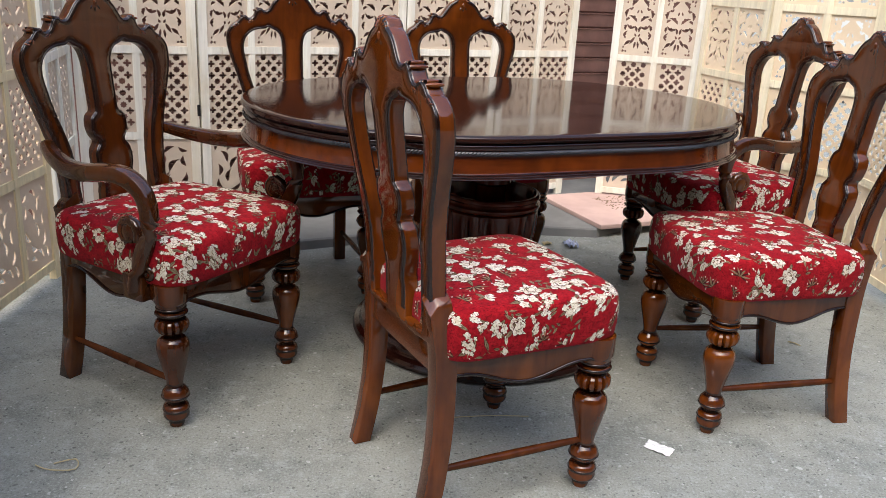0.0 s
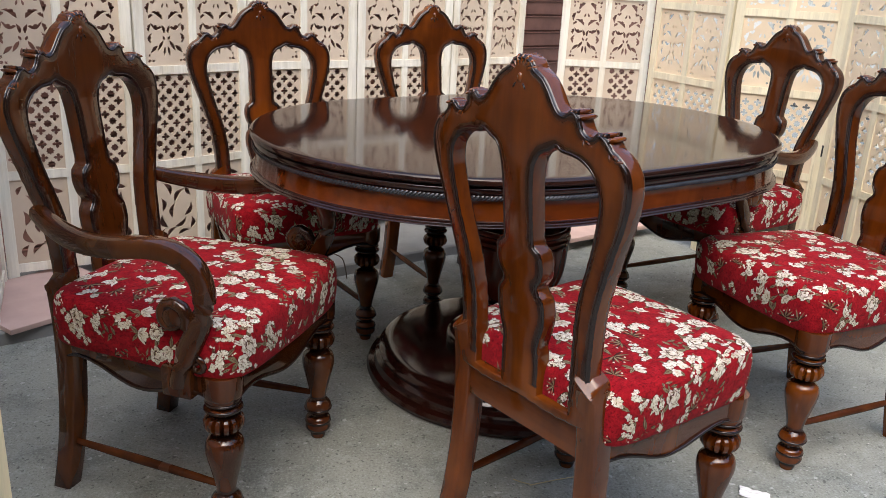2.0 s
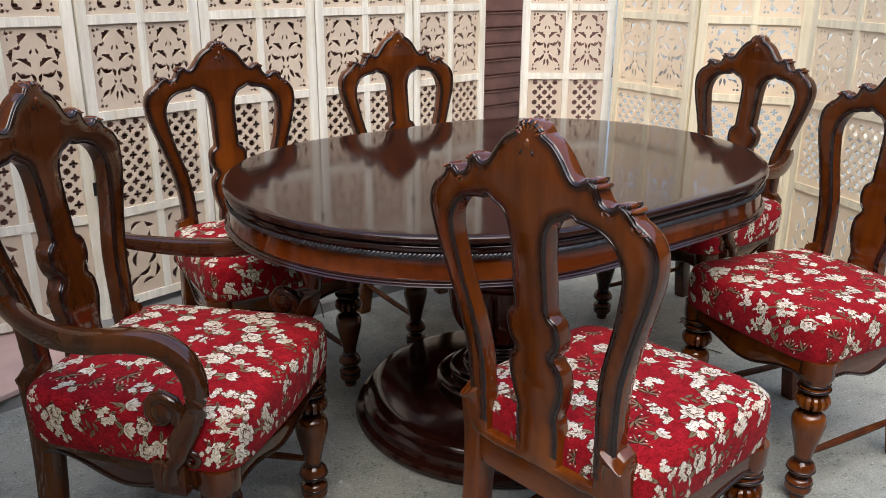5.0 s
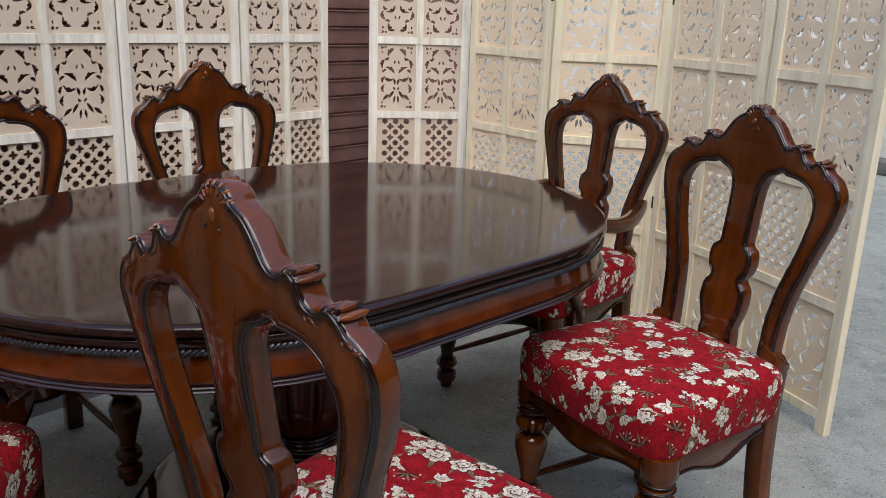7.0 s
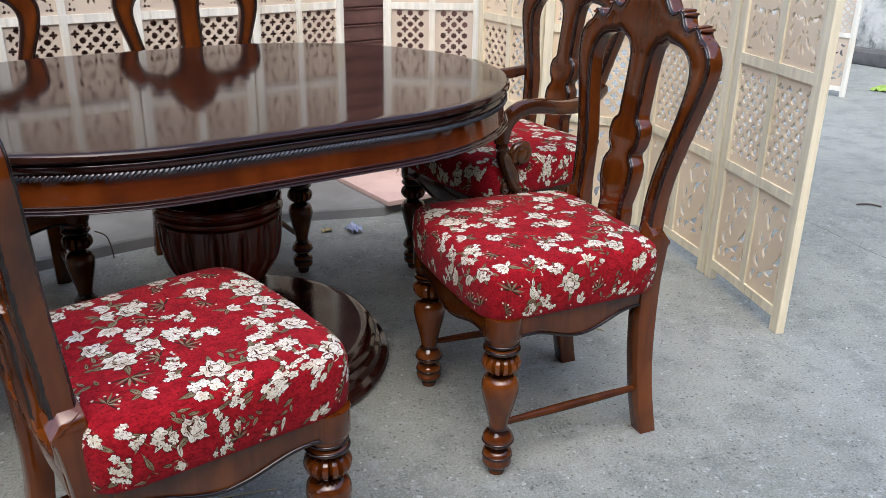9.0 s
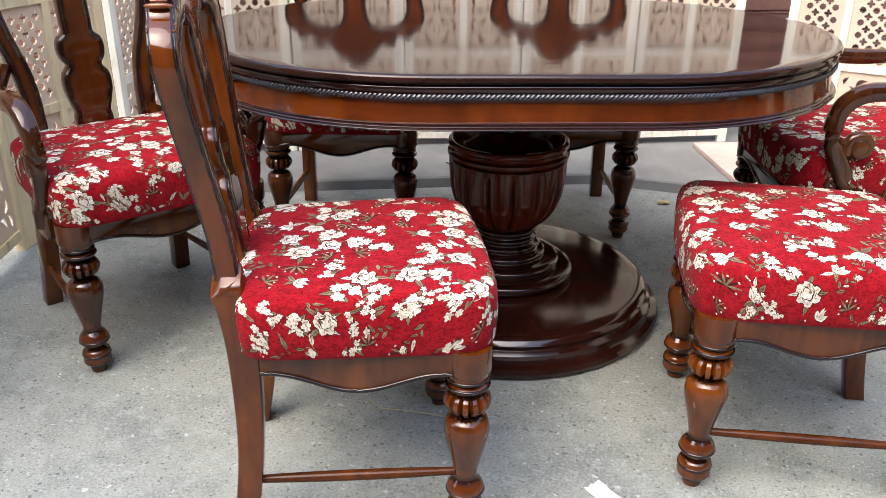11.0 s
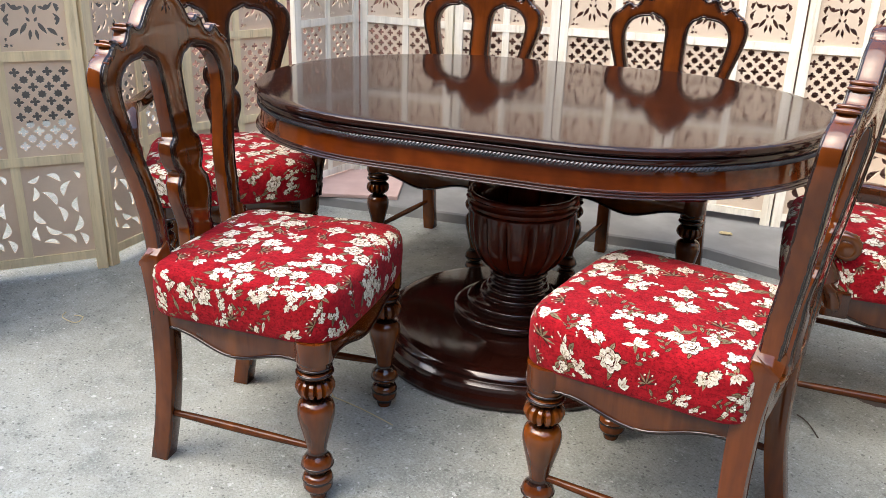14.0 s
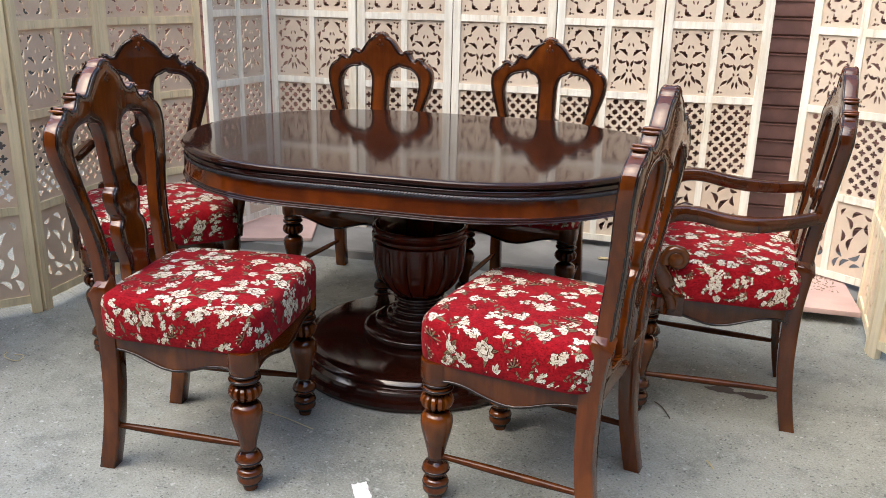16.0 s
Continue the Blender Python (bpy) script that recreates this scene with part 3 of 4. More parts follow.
def floral_print(rng, lay):
    """The woven flowers: cream blossoms, olive leaves and brown outlines, each laid on the seat."""
    sheets = {"cream": bmesh.new(), "olive": bmesh.new(), "line": bmesh.new()}
    LEAF = [(0.0, 0.0), (0.22, -0.36), (0.45, -0.5), (0.70, -0.36), (1.06, 0.02), (0.72, 0.34), (0.46, 0.5), (0.20, 0.34)]
    ROUND = [(0.02, -0.16), (0.22, -0.44), (0.55, -0.52), (0.80, -0.36), (1.0, -0.20), (0.88, -0.02), (1.02, 0.16), (0.86, 0.30), (0.80, 0.50), (0.60, 0.40), (0.36, 0.52), (0.10, 0.30)]

    def patch(sheet, x, y, length, width, angle, lift, shape, rag=0.16):
        c, s = math.cos(angle), math.sin(angle)
        pts = []
        for u, w in shape:
            u, w = u * (1 + rng.uniform(-rag, rag)), w * (1 + rng.uniform(-rag, rag))
            p = lay(x + (u * length) * c - w * width * s, y + (u * length) * s + w * width * c, lift)
            if p is None:
                return
            pts.append(p)
        hub = lay(x + 0.5 * length * c, y + 0.5 * length * s, lift)
        if hub is None:
            return
        bm = sheets[sheet]
        hub = bm.verts.new(hub)
        ring = [bm.verts.new(p) for p in pts]
        for k in range(len(ring)):
            bm.faces.new((hub, ring[k], ring[(k + 1) % len(ring)]))

    def edged(x, y, length, width, angle, step=0, shape=ROUND):
        e = 0.0007
        patch("line", x - e * math.cos(angle), y - e * math.sin(angle), length + 2 * e, width + 2 * e, angle, 0.0004 + 0.00012 * step, shape, 0.05)
        patch("cream", x, y, length, width, angle, 0.0007 + 0.00012 * step, shape)

    def vein(x, y, length, angle, wide=0.0012, lift=0.0010, sheet="line"):
        patch(sheet, x, y, length, wide, angle, lift, LEAF, 0.05)

    def scallop(sheet, x, y, r, petals, lift, a0, deep=0.26, rag=0.08):
        """A round flower head with a lobed edge, its hub in the middle."""
        n = petals * 4
        shape = []
        for k in range(n):
            a = 6.2832 * k / n
            q = (1 - deep + deep * abs(math.cos(petals * a / 2)) ** 0.7) * 0.5
            shape.append((0.5 + q * math.cos(a), q * math.sin(a)))
        patch(sheet, x - r * math.cos(a0), y - r * math.sin(a0), 2 * r, 2 * r, a0, lift, shape, rag)

    def leaf(x, y, length, angle, pale=0.12):
        patch("line", x - 0.0006 * math.cos(angle), y - 0.0006 * math.sin(angle), length + 0.0014, length * 0.40 + 0.0016, angle, 0.00025, LEAF, 0.1)
        patch("cream" if rng.random() < pale else "olive", x, y, length, length * 0.38, angle, 0.0005, LEAF, 0.16)
        vein(x + 0.1 * length * math.cos(angle), y + 0.1 * length * math.sin(angle), length * 0.75, angle, 0.0011, 0.0008)

    def blossom(x, y, r, step=0):
        a0, wide = rng.uniform(0, 6.28), rng.choice((4, 5, 5, 6))
        scallop("line", x, y, r + 0.0007, wide, 0.0006 + 0.0001 * step, a0, 0.22, 0.05)
        scallop("cream", x, y, r, wide, 0.0008 + 0.0001 * step, a0, 0.34, 0.16)
        for k in range(rng.randint(1, 4) if r > 0.0062 else 1):
            a = a0 + 2.1 * k + rng.uniform(-0.4, 0.4)
            vein(x + 0.15 * r * math.cos(a), y + 0.15 * r * math.sin(a), r * 0.72, a, 0.0015, 0.0012 + 0.0001 * step, "olive")

    def spray(x, y, r):
        """A branch of small blossoms, large in its middle, with leaves and stray buds."""
        a = rng.uniform(0, 6.28)
        n = rng.randint(3, 6)
        for k in range(n):
            q = rng.uniform(0.0062, 0.0100) * (1.25 if k == n // 2 else 0.85)
            vein(x, y, 0.020, a, 0.0013, 0.0003, "olive")
            for b in (0.0, rng.uniform(1.2, 2.0), -rng.uniform(1.2, 2.0))[:rng.randint(1, 3)]:
                d = 0.0 if b == 0.0 else q * 1.5
                blossom(x + d * math.cos(a + b), y + d * math.sin(a + b), q * rng.uniform(0.7, 1.1), k % 3)
            if rng.random() < 0.6:
                b = a + rng.choice((1.1, -1.1)) + rng.uniform(-0.3, 0.3)
                leaf(x + 0.5 * q * math.cos(b), y + 0.5 * q * math.sin(b), rng.uniform(0.017, 0.026), b)
            a += rng.uniform(-0.7, 0.7)
            x, y = x + q * 1.9 * math.cos(a), y + q * 1.9 * math.sin(a)
        for k in range(3):
            patch("cream", x + 0.006 * k * math.cos(a), y + 0.006 * k * math.sin(a), 0.0045, 0.0036, a + k, 0.0009, ROUND)

    def cluster(x, y, r):
        for k in range(rng.randint(3, 5)):
            b, d = 1.4 * k + rng.uniform(-0.3, 0.3), r * rng.uniform(0.45, 0.8)
            leaf(x + 0.5 * d * math.cos(b + 0.7), y + 0.5 * d * math.sin(b + 0.7), r * rng.uniform(0.7, 1.1), b + 0.7)
            blossom(x + d * math.cos(b), y + d * math.sin(b), r * rng.uniform(0.38, 0.56), k % 3)

    def rose(x, y, r):
        a0 = rng.uniform(0, 6.28)
        for k in range(4):
            leaf(x + 0.7 * r * math.cos(a0 + k * 1.6), y + 0.7 * r * math.sin(a0 + k * 1.6), r * rng.uniform(0.7, 1.25), a0 + k * 1.6 + rng.uniform(-0.5, 0.5))
        scallop("line", x, y, r + 0.0009, 6, 0.0009, a0, 0.2, 0.04)
        scallop("cream", x, y, r, 6, 0.0012, a0, 0.26, 0.10)
        for k in range(6):
            a = a0 + 1.047 * k + rng.uniform(-0.2, 0.2)
            vein(x + 0.55 * r * math.cos(a), y + 0.55 * r * math.sin(a), r * 0.5, a + 1.75, 0.0022, 0.0015, "olive")
            vein(x + 0.45 * r * math.cos(a), y + 0.45 * r * math.sin(a), r * 0.45, a + 0.2, 0.0010, 0.0016)
        scallop("line", x, y, r * 0.50, 4, 0.0017, a0 + 0.5, 0.2, 0.08)
        scallop("cream", x + 0.04 * r, y, r * 0.44, 4, 0.0019, a0 + 0.5, 0.3, 0.10)
        patch("olive", x - 0.16 * r, y, r * 0.34, r * 0.24, a0, 0.0021, LEAF)

    def tulip(x, y, r):
        a0 = rng.uniform(0, 6.28)
        leaf(x, y, r * 1.5, a0 + 2.6)
        leaf(x, y, r * 1.2, a0 - 2.3)
        vein(x, y, r * 1.2, a0 + 3.1, 0.0016, 0.0004, "olive")
        for k, d in enumerate((-0.62, 0.62, 0.0)):
            edged(x, y, r * rng.uniform(1.25, 1.6), r * 0.78, a0 + d, k, LEAF if rng.random() < 0.25 else ROUND)
            vein(x + 0.3 * r * math.cos(a0 + d), y + 0.3 * r * math.sin(a0 + d), r * 0.7, a0 + d, 0.0016, 0.0014, "olive")
            vein(x + 0.2 * r * math.cos(a0 + d + 0.3), y + 0.2 * r * math.sin(a0 + d + 0.3), r * 0.6, a0 + d + 0.1, 0.0009, 0.0015)

    def fern(x, y, r):
        """A dark fan of narrow leaves with pale tips."""
        a0 = rng.uniform(0, 6.28)
        for k in range(9):
            a = a0 + (k - 4) * 0.42
            q = r * rng.uniform(0.8, 1.2)
            patch("olive" if k % 2 else "line", x, y, q, r * 0.17, a, 0.0004 + 0.00004 * k, LEAF, 0.1)
            if k % 2 == 0:
                patch("cream", x + 0.86 * q * math.cos(a) - 0.0022, y + 0.86 * q * math.sin(a), 0.0044, 0.0044, 0, 0.0010, ROUND)
        vein(x, y, r * 0.8, a0 + 3.14, 0.0014, 0.0005)

    def sprig(x, y, r):
        a = rng.uniform(0, 6.28)
        for k in range(6):
            leaf(x, y, r * rng.uniform(0.4, 0.66), a + (0.8 if k % 2 else -0.8), 0.06)
            vein(x, y, 0.36 * r, a)
            x, y = x + 0.28 * r * math.cos(a), y + 0.28 * r * math.sin(a)
            a += rng.uniform(-0.25, 0.25)
        blossom(x, y, r * 0.26)

    kinds = [(rose, 0.0235)] * 6 + [(tulip, 0.0195)] * 5 + [(spray, 0.02)] * 10 + [(cluster, 0.023)] * 6 + [(fern, 0.026)] * 5 + [(sprig, 0.032)] * 5
    spots, bag = [], []
    for _ in range(6000):
        x, y = rng.uniform(-0.34, 0.44), rng.uniform(-0.41, 0.41)
        if lay(x, y, 0) is None or any((x - a) ** 2 + (y - b) ** 2 < 0.0021 for a, b in spots):
            continue
        spots.append((x, y))
        if not bag:
            bag = kinds[:]
            rng.shuffle(bag)
        make, r = bag.pop()
        make(x, y, r * rng.uniform(0.8, 1.2))
    return sheets


def lay_print(cushion, seed, with_arms):
    """The print as three sheets under the cushion; gives their meshes."""
    sheets = floral_print(random.Random(seed), cloth_map(*SEAT[with_arms]))
    for key, material, name in (("cream", M_CREAM, "flower_print"), ("olive", M_OLIVE, "leaf_print"), ("line", M_LINE, "outline_print")):
        tagged(part(name, sheets[key], material, cushion, smooth=False), kind="stuff")


SEAT = {True: (0.268, 0.244, -0.196, 0.290), False: (0.246, 0.226, -0.186, 0.262)}


def wave_rail(length, drop, deep, bevel=0.004, thick=0.024):
    """A seat rail with a scalloped lower edge, in x along its length and y up from 0 (its top edge)."""
    n = 28
    low = []
    for k in range(n + 1):
        u = k / n
        x = length * (u - 0.5)
        s = abs(2 * u - 1)
        y = -drop - deep * (0.5 + 0.5 * math.cos(math.pi * min(1, s / 0.72))) if s < 0.72 else -drop
        y -= 0.012 * max(0.0, 1 - abs(s - 0.98) / 0.16)
        low.append((x, y))
    return [(-length / 2, 0.0), *low, (length / 2, 0.0)], low


LEG = [(0.018, 0.0), (0.021, 0.012), (0.0215, 0.020), (0.030, 0.024), (0.034, 0.034), (0.032, 0.045), (0.034, 0.052), (0.031, 0.062), (0.021, 0.068), (0.021, 0.074), (0.031, 0.079), (0.0355, 0.090), (0.033, 0.103), (0.024, 0.115), (0.021, 0.122),
       (0.0235, 0.140), (0.031, 0.172), (0.039, 0.205), (0.042, 0.228), (0.038, 0.247), (0.027, 0.257), (0.018, 0.2605), (0.022, 0.264), (0.036, 0.272), (0.0435, 0.286), (0.041, 0.300), (0.030, 0.309), (0.020, 0.312), (0.036, 0.316), (0.040, 0.325), (0.031, 0.331), (0.036, 0.338), (0.038, 0.352)]

LEG_HOLLOWS = ((0.018, 0.008), (0.070, 0.008), (0.118, 0.010), (0.2605, 0.009), (0.312, 0.010), (0.334, 0.007), (0.048, 0.005))


def back_meshes():
    """The pierced back board and its carved trim, shared by all the chairs."""
    outer, hole = smooth_profile(OUTER, 3), smooth_profile(HOLE, 3)
    lines = [mirrored(outer), hole, [(-x, z) for x, z in hole]]
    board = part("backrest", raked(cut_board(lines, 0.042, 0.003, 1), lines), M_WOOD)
    trim = []

    def keep(name, bm, material, note):
        trim.append((name, part(name, bm, material), note))

    crest_line = [p for p in outer if p[1] > 0.50]
    both = crest_line + [(-x, z) for x, z in reversed(crest_line)]
    inner = inset_line(both, 0.0062)
    hole_in = inset_line(hole + hole[:1], 0.0058)
    for face, rad in ((0.0180, 0.0026), (-0.0180, 0.0024)):
        bm = bmesh.new()
        tube(bm, [on_back(y, z, face) for y, z in inner], rad)
        keep("outline_bead", bm, M_DARK, "dark glazed outline bead")
        for s in (1, -1):
            bm = bmesh.new()
            tube(bm, [on_back(s * y, z, face) for y, z in hole_in if z > 0.46], rad * 0.85)
            keep("opening_bead", bm, M_DARK, "dark glazed opening bead")
    for face in (1, -1):
        # shell finial: a fan of ribs over two curls
        bm = bmesh.new()
        for k in range(7):
            a = (k - 3) * 0.40
            y, z = 0.021 * math.sin(a), 1.060 + 0.0175 * math.cos(a)
            ellipsoid(bm, on_back(y, z, face * 0.0125), (0.0095, 0.0048, 0.0135), -math.degrees(a))
        ellipsoid(bm, on_back(0, 1.050, face * 0.018), (0.007, 0.007, 0.010))
        keep("shell_finial", bm, M_WOODX, "carved ribbed shell finial")
        bm = bmesh.new()
        for s in (1, -1):
            scroll(bm, on_back(s * 0.030, 1.048, face * 0.0165), 0.0125, 1.4, math.pi / 2, 0.0072, s)
            ellipsoid(bm, on_back(s * 0.012, 1.036, face * 0.0175), (0.005, 0.0035, 0.010), s * 35)
        if face > 0:
            ellipsoid(bm, on_back(0, 1.031, 0.0185), (0.004, 0.0035, 0.010))
        keep("finial_curls", bm, M_DARK, "dark carved curls below the finial")
    for s in (1, -1):
        for face in (1, -1):
            for y, z in ((0.192, 0.971), (0.131, 0.999)):
                bm = bmesh.new()
                scroll(bm, on_back(s * y, z, face * 0.0155), 0.0125, 1.3, 1.9, 0.0075, s)
                keep("shoulder_scroll", bm, M_DARK, "carved shoulder curl")
            for petals in (((0.214, 0.952, 62), (0.205, 0.948, 20), (0.221, 0.945, 100)), ((0.160, 0.966, 62), (0.152, 0.962, 20), (0.166, 0.960, 100))):
                bm = bmesh.new()
                for y, z, tilt in petals:
                    ellipsoid(bm, on_back(s * y, z, face * 0.0175), (0.004, 0.0034, 0.0095), s * tilt)
                keep("shoulder_leaf", bm, M_WOODX, "small carved shoulder leaf")
        for y, z in ((0.204, 0.980), (0.192, 0.985), (0.181, 0.983), (0.143, 1.006), (0.132, 1.013), (0.121, 1.012)):
            bm = bmesh.new()
            ellipsoid(bm, on_back(s * y, z - 0.0026, 0.0), (0.0208, 0.0050, 0.0048), 0)
            keep("edge_ridge", bm, M_WOODX, "")
    meshes = [(name, ob.data, note) for name, ob, note in trim]
    me = board.data
    for ob in [board, *(ob for _, ob, _ in trim)]:
        bpy.data.objects.remove(ob)
    return me, meshes


BACK_MESH, BACK_TRIM = back_meshes()
BACK_MESH_DEEP = BACK_MESH.copy()
BACK_MESH_DEEP.materials[0] = M_WOOD_DEEP


def chair(with_arms, label, seed, at):
    name = "armchair" if with_arms else "dining_chair"
    c = thing(name, label, "chair", "chairs round the table", at=at)
    # stuffed seat and rails
    cushion = part("seat_cushion", cushion_mesh(*SEAT[with_arms]), M_FABRIC, c, "thick cushion in red floral cloth")
    lay_print(cushion, seed, with_arms)
    fx, fy, ry = (0.238, 0.227, 0.198) if with_arms else (0.214, 0.208, 0.19)
    seat_frame = thing("seat_frame", "", "", at=None)
    seat_frame.parent = c
    line, low = wave_rail(2 * fy + 0.03, 0.052, 0.034)
    for rail, m, ln in (("front_rail", pose(fx + 0.023, 0, 0.404, 90, 0, 90), 2 * fy + 0.03), ("side_rail", None, 0.0), ("side_rail", None, 1.0), ("back_rail", pose(-0.182, 0, 0.442, 90, 0, 90), 2 * ry)):
        if rail == "side_rail":
            s = 1 if ln == 0.0 else -1
            a, b = Vector((-0.19, s * (ry - 0.012), 0.404)), Vector((fx + 0.013, s * (fy + 0.02), 0.404))
            d = b - a
            ln = d.length
            m = Matrix.Translation((a + b) / 2) @ pose(0, 0, 0, 90, 0, math.degrees(math.atan2(d.y, d.x)))
        if rail == "back_rail":
            bm = box(bmesh.new(), -ln / 2, ln / 2, -0.085, 0.0, -0.012, 0.012, 0.004)
            low = None
        else:
            line, low = wave_rail(ln, 0.050, 0.034)
            bm = cut_board([line], 0.026, 0.004, 1)
        bm.transform(m)
        part(rail, bm, M_WOOD_DEEP if with_arms else M_WOODX if rail != "side_rail" else M_WOOD, seat_frame)
        if low:
            for side in (0.0125, -0.0125):
                bead = bmesh.new()
                tube(bead, [m @ Vector((x, y + 0.004, side)) for x, y in low], 0.0042, 10)
                if (m @ Vector((0, 0, side)) - Vector((0, 0, 0.4))).length > (m @ Vector((0, 0, -side)) - Vector((0, 0, 0.4))).length:
                    part("edge_bead", bead, M_DARK, seat_frame, "dark glazed bead")
                else:
                    bead.free()
    for s in (1, -1):
        ring = [(0.039, 0.350), (0.043, 0.358), (0.043, 0.404)]
        cb = lathe(ring, 24)
        cb.transform(pose(fx, s * fy, 0))
        part("corner_block", cb, M_WOOD_DEEP if with_arms else M_WOOD, seat_frame)
        leg = lathe(smooth_profile(LEG, 2), 56, 14, (0.258, 0.314), 0.009)
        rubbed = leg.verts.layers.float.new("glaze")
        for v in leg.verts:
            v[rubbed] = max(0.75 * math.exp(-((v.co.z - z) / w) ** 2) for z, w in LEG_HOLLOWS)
        leg.transform(pose(fx, s * fy, 0))
        leg = part("front_leg", leg, M_WOOD_DEEP if with_arms else M_WOOD, c)
        for r, z in ((0.0335, 0.050), (0.0355, 0.089), (0.040, 0.324), (0.037, 0.338)):
            rb = bmesh.new()
            pts = [Vector((fx + (r - 0.0012) * math.cos(q), s * fy + (r - 0.0012) * math.sin(q), z)) for q in (2 * math.pi * k / 24 for k in range(25))]
            sweep(rb, pts, 0.006, 0.006, Vector((0, 0, 1)), 10)
            part("ring", rb, M_DARK, leg, "dark turned ring")
        # rear leg, swept back at the foot
        side_line = smooth_profile([(-0.229, 0.0), (-0.211, 0.10), (-0.200, 0.20), (-0.198, 0.30), (-0.201, 0.40), (-0.209, 0.47), (-0.217, 0.522), (-0.2172, 0.528), (-0.200, 0.550)], 3)
        back_line = smooth_profile([(-0.168, 0.550), (-0.160, 0.512), (-0.155, 0.48), (-0.149, 0.40), (-0.149, 0.30), (-0.154, 0.20), (-0.166, 0.10), (-0.185, 0.0)], 3)
        bm = cut_board([[(x, z) for x, z in side_line + back_line]], 0.047, 0.005, 1)
        splay = (ry - 0.172) / 0.53
        bm.transform(Matrix(((1, 0, 0, 0), (0, -s * splay, 1, s * ry), (0, 1, 0, 0), (0, 0, 0, 1))))
        bmesh.ops.recalc_face_normals(bm, faces=bm.faces)
        for v in bm.verts:
            if v.co.z > 0.52:
                v.co.z -= max(0.0, abs(v.co.y) - 0.166) * 0.9
        bm.transform(Matrix.Translation((-0.012 if with_arms else 0.0, 0, 0)))
        part("rear_leg", bm, M_WOOD_DEEP if with_arms else M_WOOD, c)
        bm = bmesh.new()
        a, b = Vector((-0.19, s * ry, 0.128)), Vector((fx - 0.004, s * fy, 0.128))
        path = [a.lerp(b, k / 8) for k in range(9)]
        wid = [0.014 + 0.007 * math.sin(math.pi * k / 8) for k in range(9)]
        sweep(bm, path, wid, wid, Vector((0, 0, 1)), 14)
        part("stretcher", bm, M_STRETCHER, c)
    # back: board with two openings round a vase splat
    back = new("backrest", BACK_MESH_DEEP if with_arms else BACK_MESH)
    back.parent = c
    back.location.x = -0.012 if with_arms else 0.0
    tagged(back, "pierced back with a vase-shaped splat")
    for mesh_name, mesh, note in BACK_TRIM:
        ob = new(mesh_name, mesh)
        ob.parent = back
        tagged(ob, note, kind="stuff" if mesh_name == "shell_finial" else "")
    if with_arms:
        for s in (1, -1):
            arm = bmesh.new()
            pts = smooth_profile([(-0.215, s * 0.205, 0.682), (-0.150, s * 0.235, 0.668), (-0.06, s * 0.266, 0.658), (0.03, s * 0.282, 0.662), (0.115, s * 0.284, 0.676), (0.178, s * 0.283, 0.672), (0.222, s * 0.281, 0.643), (0.238, s * 0.279, 0.597), (0.230, s * 0.276, 0.545), (0.204, s * 0.272, 0.490), (0.180, s * 0.268, 0.445), (0.168, s * 0.262, 0.38)], 3)
            n = len(pts)
            wid = [0.036 + 0.012 * math.sin(math.pi * min(1, k / (0.62 * n))) for k in range(n)]
            tall = [0.034 + 0.012 * min(1.0, k / 6) + (0.014 * max(0.0, (k - 0.72 * n) / (0.28 * n))) for k in range(n)]
            sweep(arm, pts, wid, tall, Vector((0.2, 0, 1)), 12, 3.0)
            arm = part("armrest", arm, M_ARM, c, "curved arm ending in a scroll")
            bm = bmesh.new()
            scroll(bm, Vector((0.160, s * 0.275, 0.532)), 0.038, 1.5, -0.5, 0.030, 1, "xz")
            ellipsoid(bm, Vector((0.160, s * 0.275, 0.532)), (0.030, 0.0135, 0.030))
            part("volute", bm, M_ARM, arm)
            bm = box(bmesh.new(), 0.125, 0.195, s * 0.262 - 0.016, s * 0.262 + 0.016, 0.352, 0.42, 0.006)
            part("arm_foot", bm, M_ARM, arm)
            bm = bmesh.new()
            scroll(bm, Vector((0.205, s * 0.264, 0.428)), 0.020, 1.3, 2.6, 0.020, -1, "xz")
            part("foot_curl", bm, M_ARM, arm)
    return c


SIDE = "walnut side chair with carved pierced back and red floral seat"
ARMS = "walnut armchair with scrolled arms and red floral seat"
for seed, (x, y, facing) in enumerate(((0.072, 1.955, 27.9), (0.927, 2.407, 191.3), (-0.549, 3.204, -70.9), (0.112, 3.544, -70.5))):
    chair(False, SIDE, 11 + seed, pose(x, y, 0, 0, 0, facing))
for seed, (x, y, facing) in enumerate(((-0.790, 2.367, -28.5), (1.077, 3.257, 200.9))):
    chair(True, ARMS, 31 + seed, pose(x, y, 0, 0, 0, facing))

# ---- folding screens ----
RAILS = (0.06, 0.44, 0.805, 1.138, 1.475, 1.80)
BARE_RAILS = (0.06, 0.425, 0.782, 1.113, 1.45, 1.775)
STILE, RAIL_H, MID = 0.040, 0.032, 0.030
PAVE = 0.042


def leaf_hole(x, y, length, width, angle, bend=0.25):
    """A small leaf-shaped opening, its tip towards angle."""
    c, s = math.cos(radians(angle)), math.sin(radians(angle))
    raw = [(0, -0.12), (0.18, -0.5), (0.36, -0.34), (0.58, -0.56), (0.72, -0.22), (1.0, 0.0 + bend), (0.74, 0.30), (0.55, 0.12), (0.40, 0.50), (0.22, 0.30), (0.06, 0.34)]
    return [(x + (u - 0.5) * length * c - v * width * s, y + (u - 0.5) * length * s + v * width * c) for u, v in raw]


def both_sides(holes):
    return holes + [[(-x, y) for x, y in reversed(h)] for h in holes]


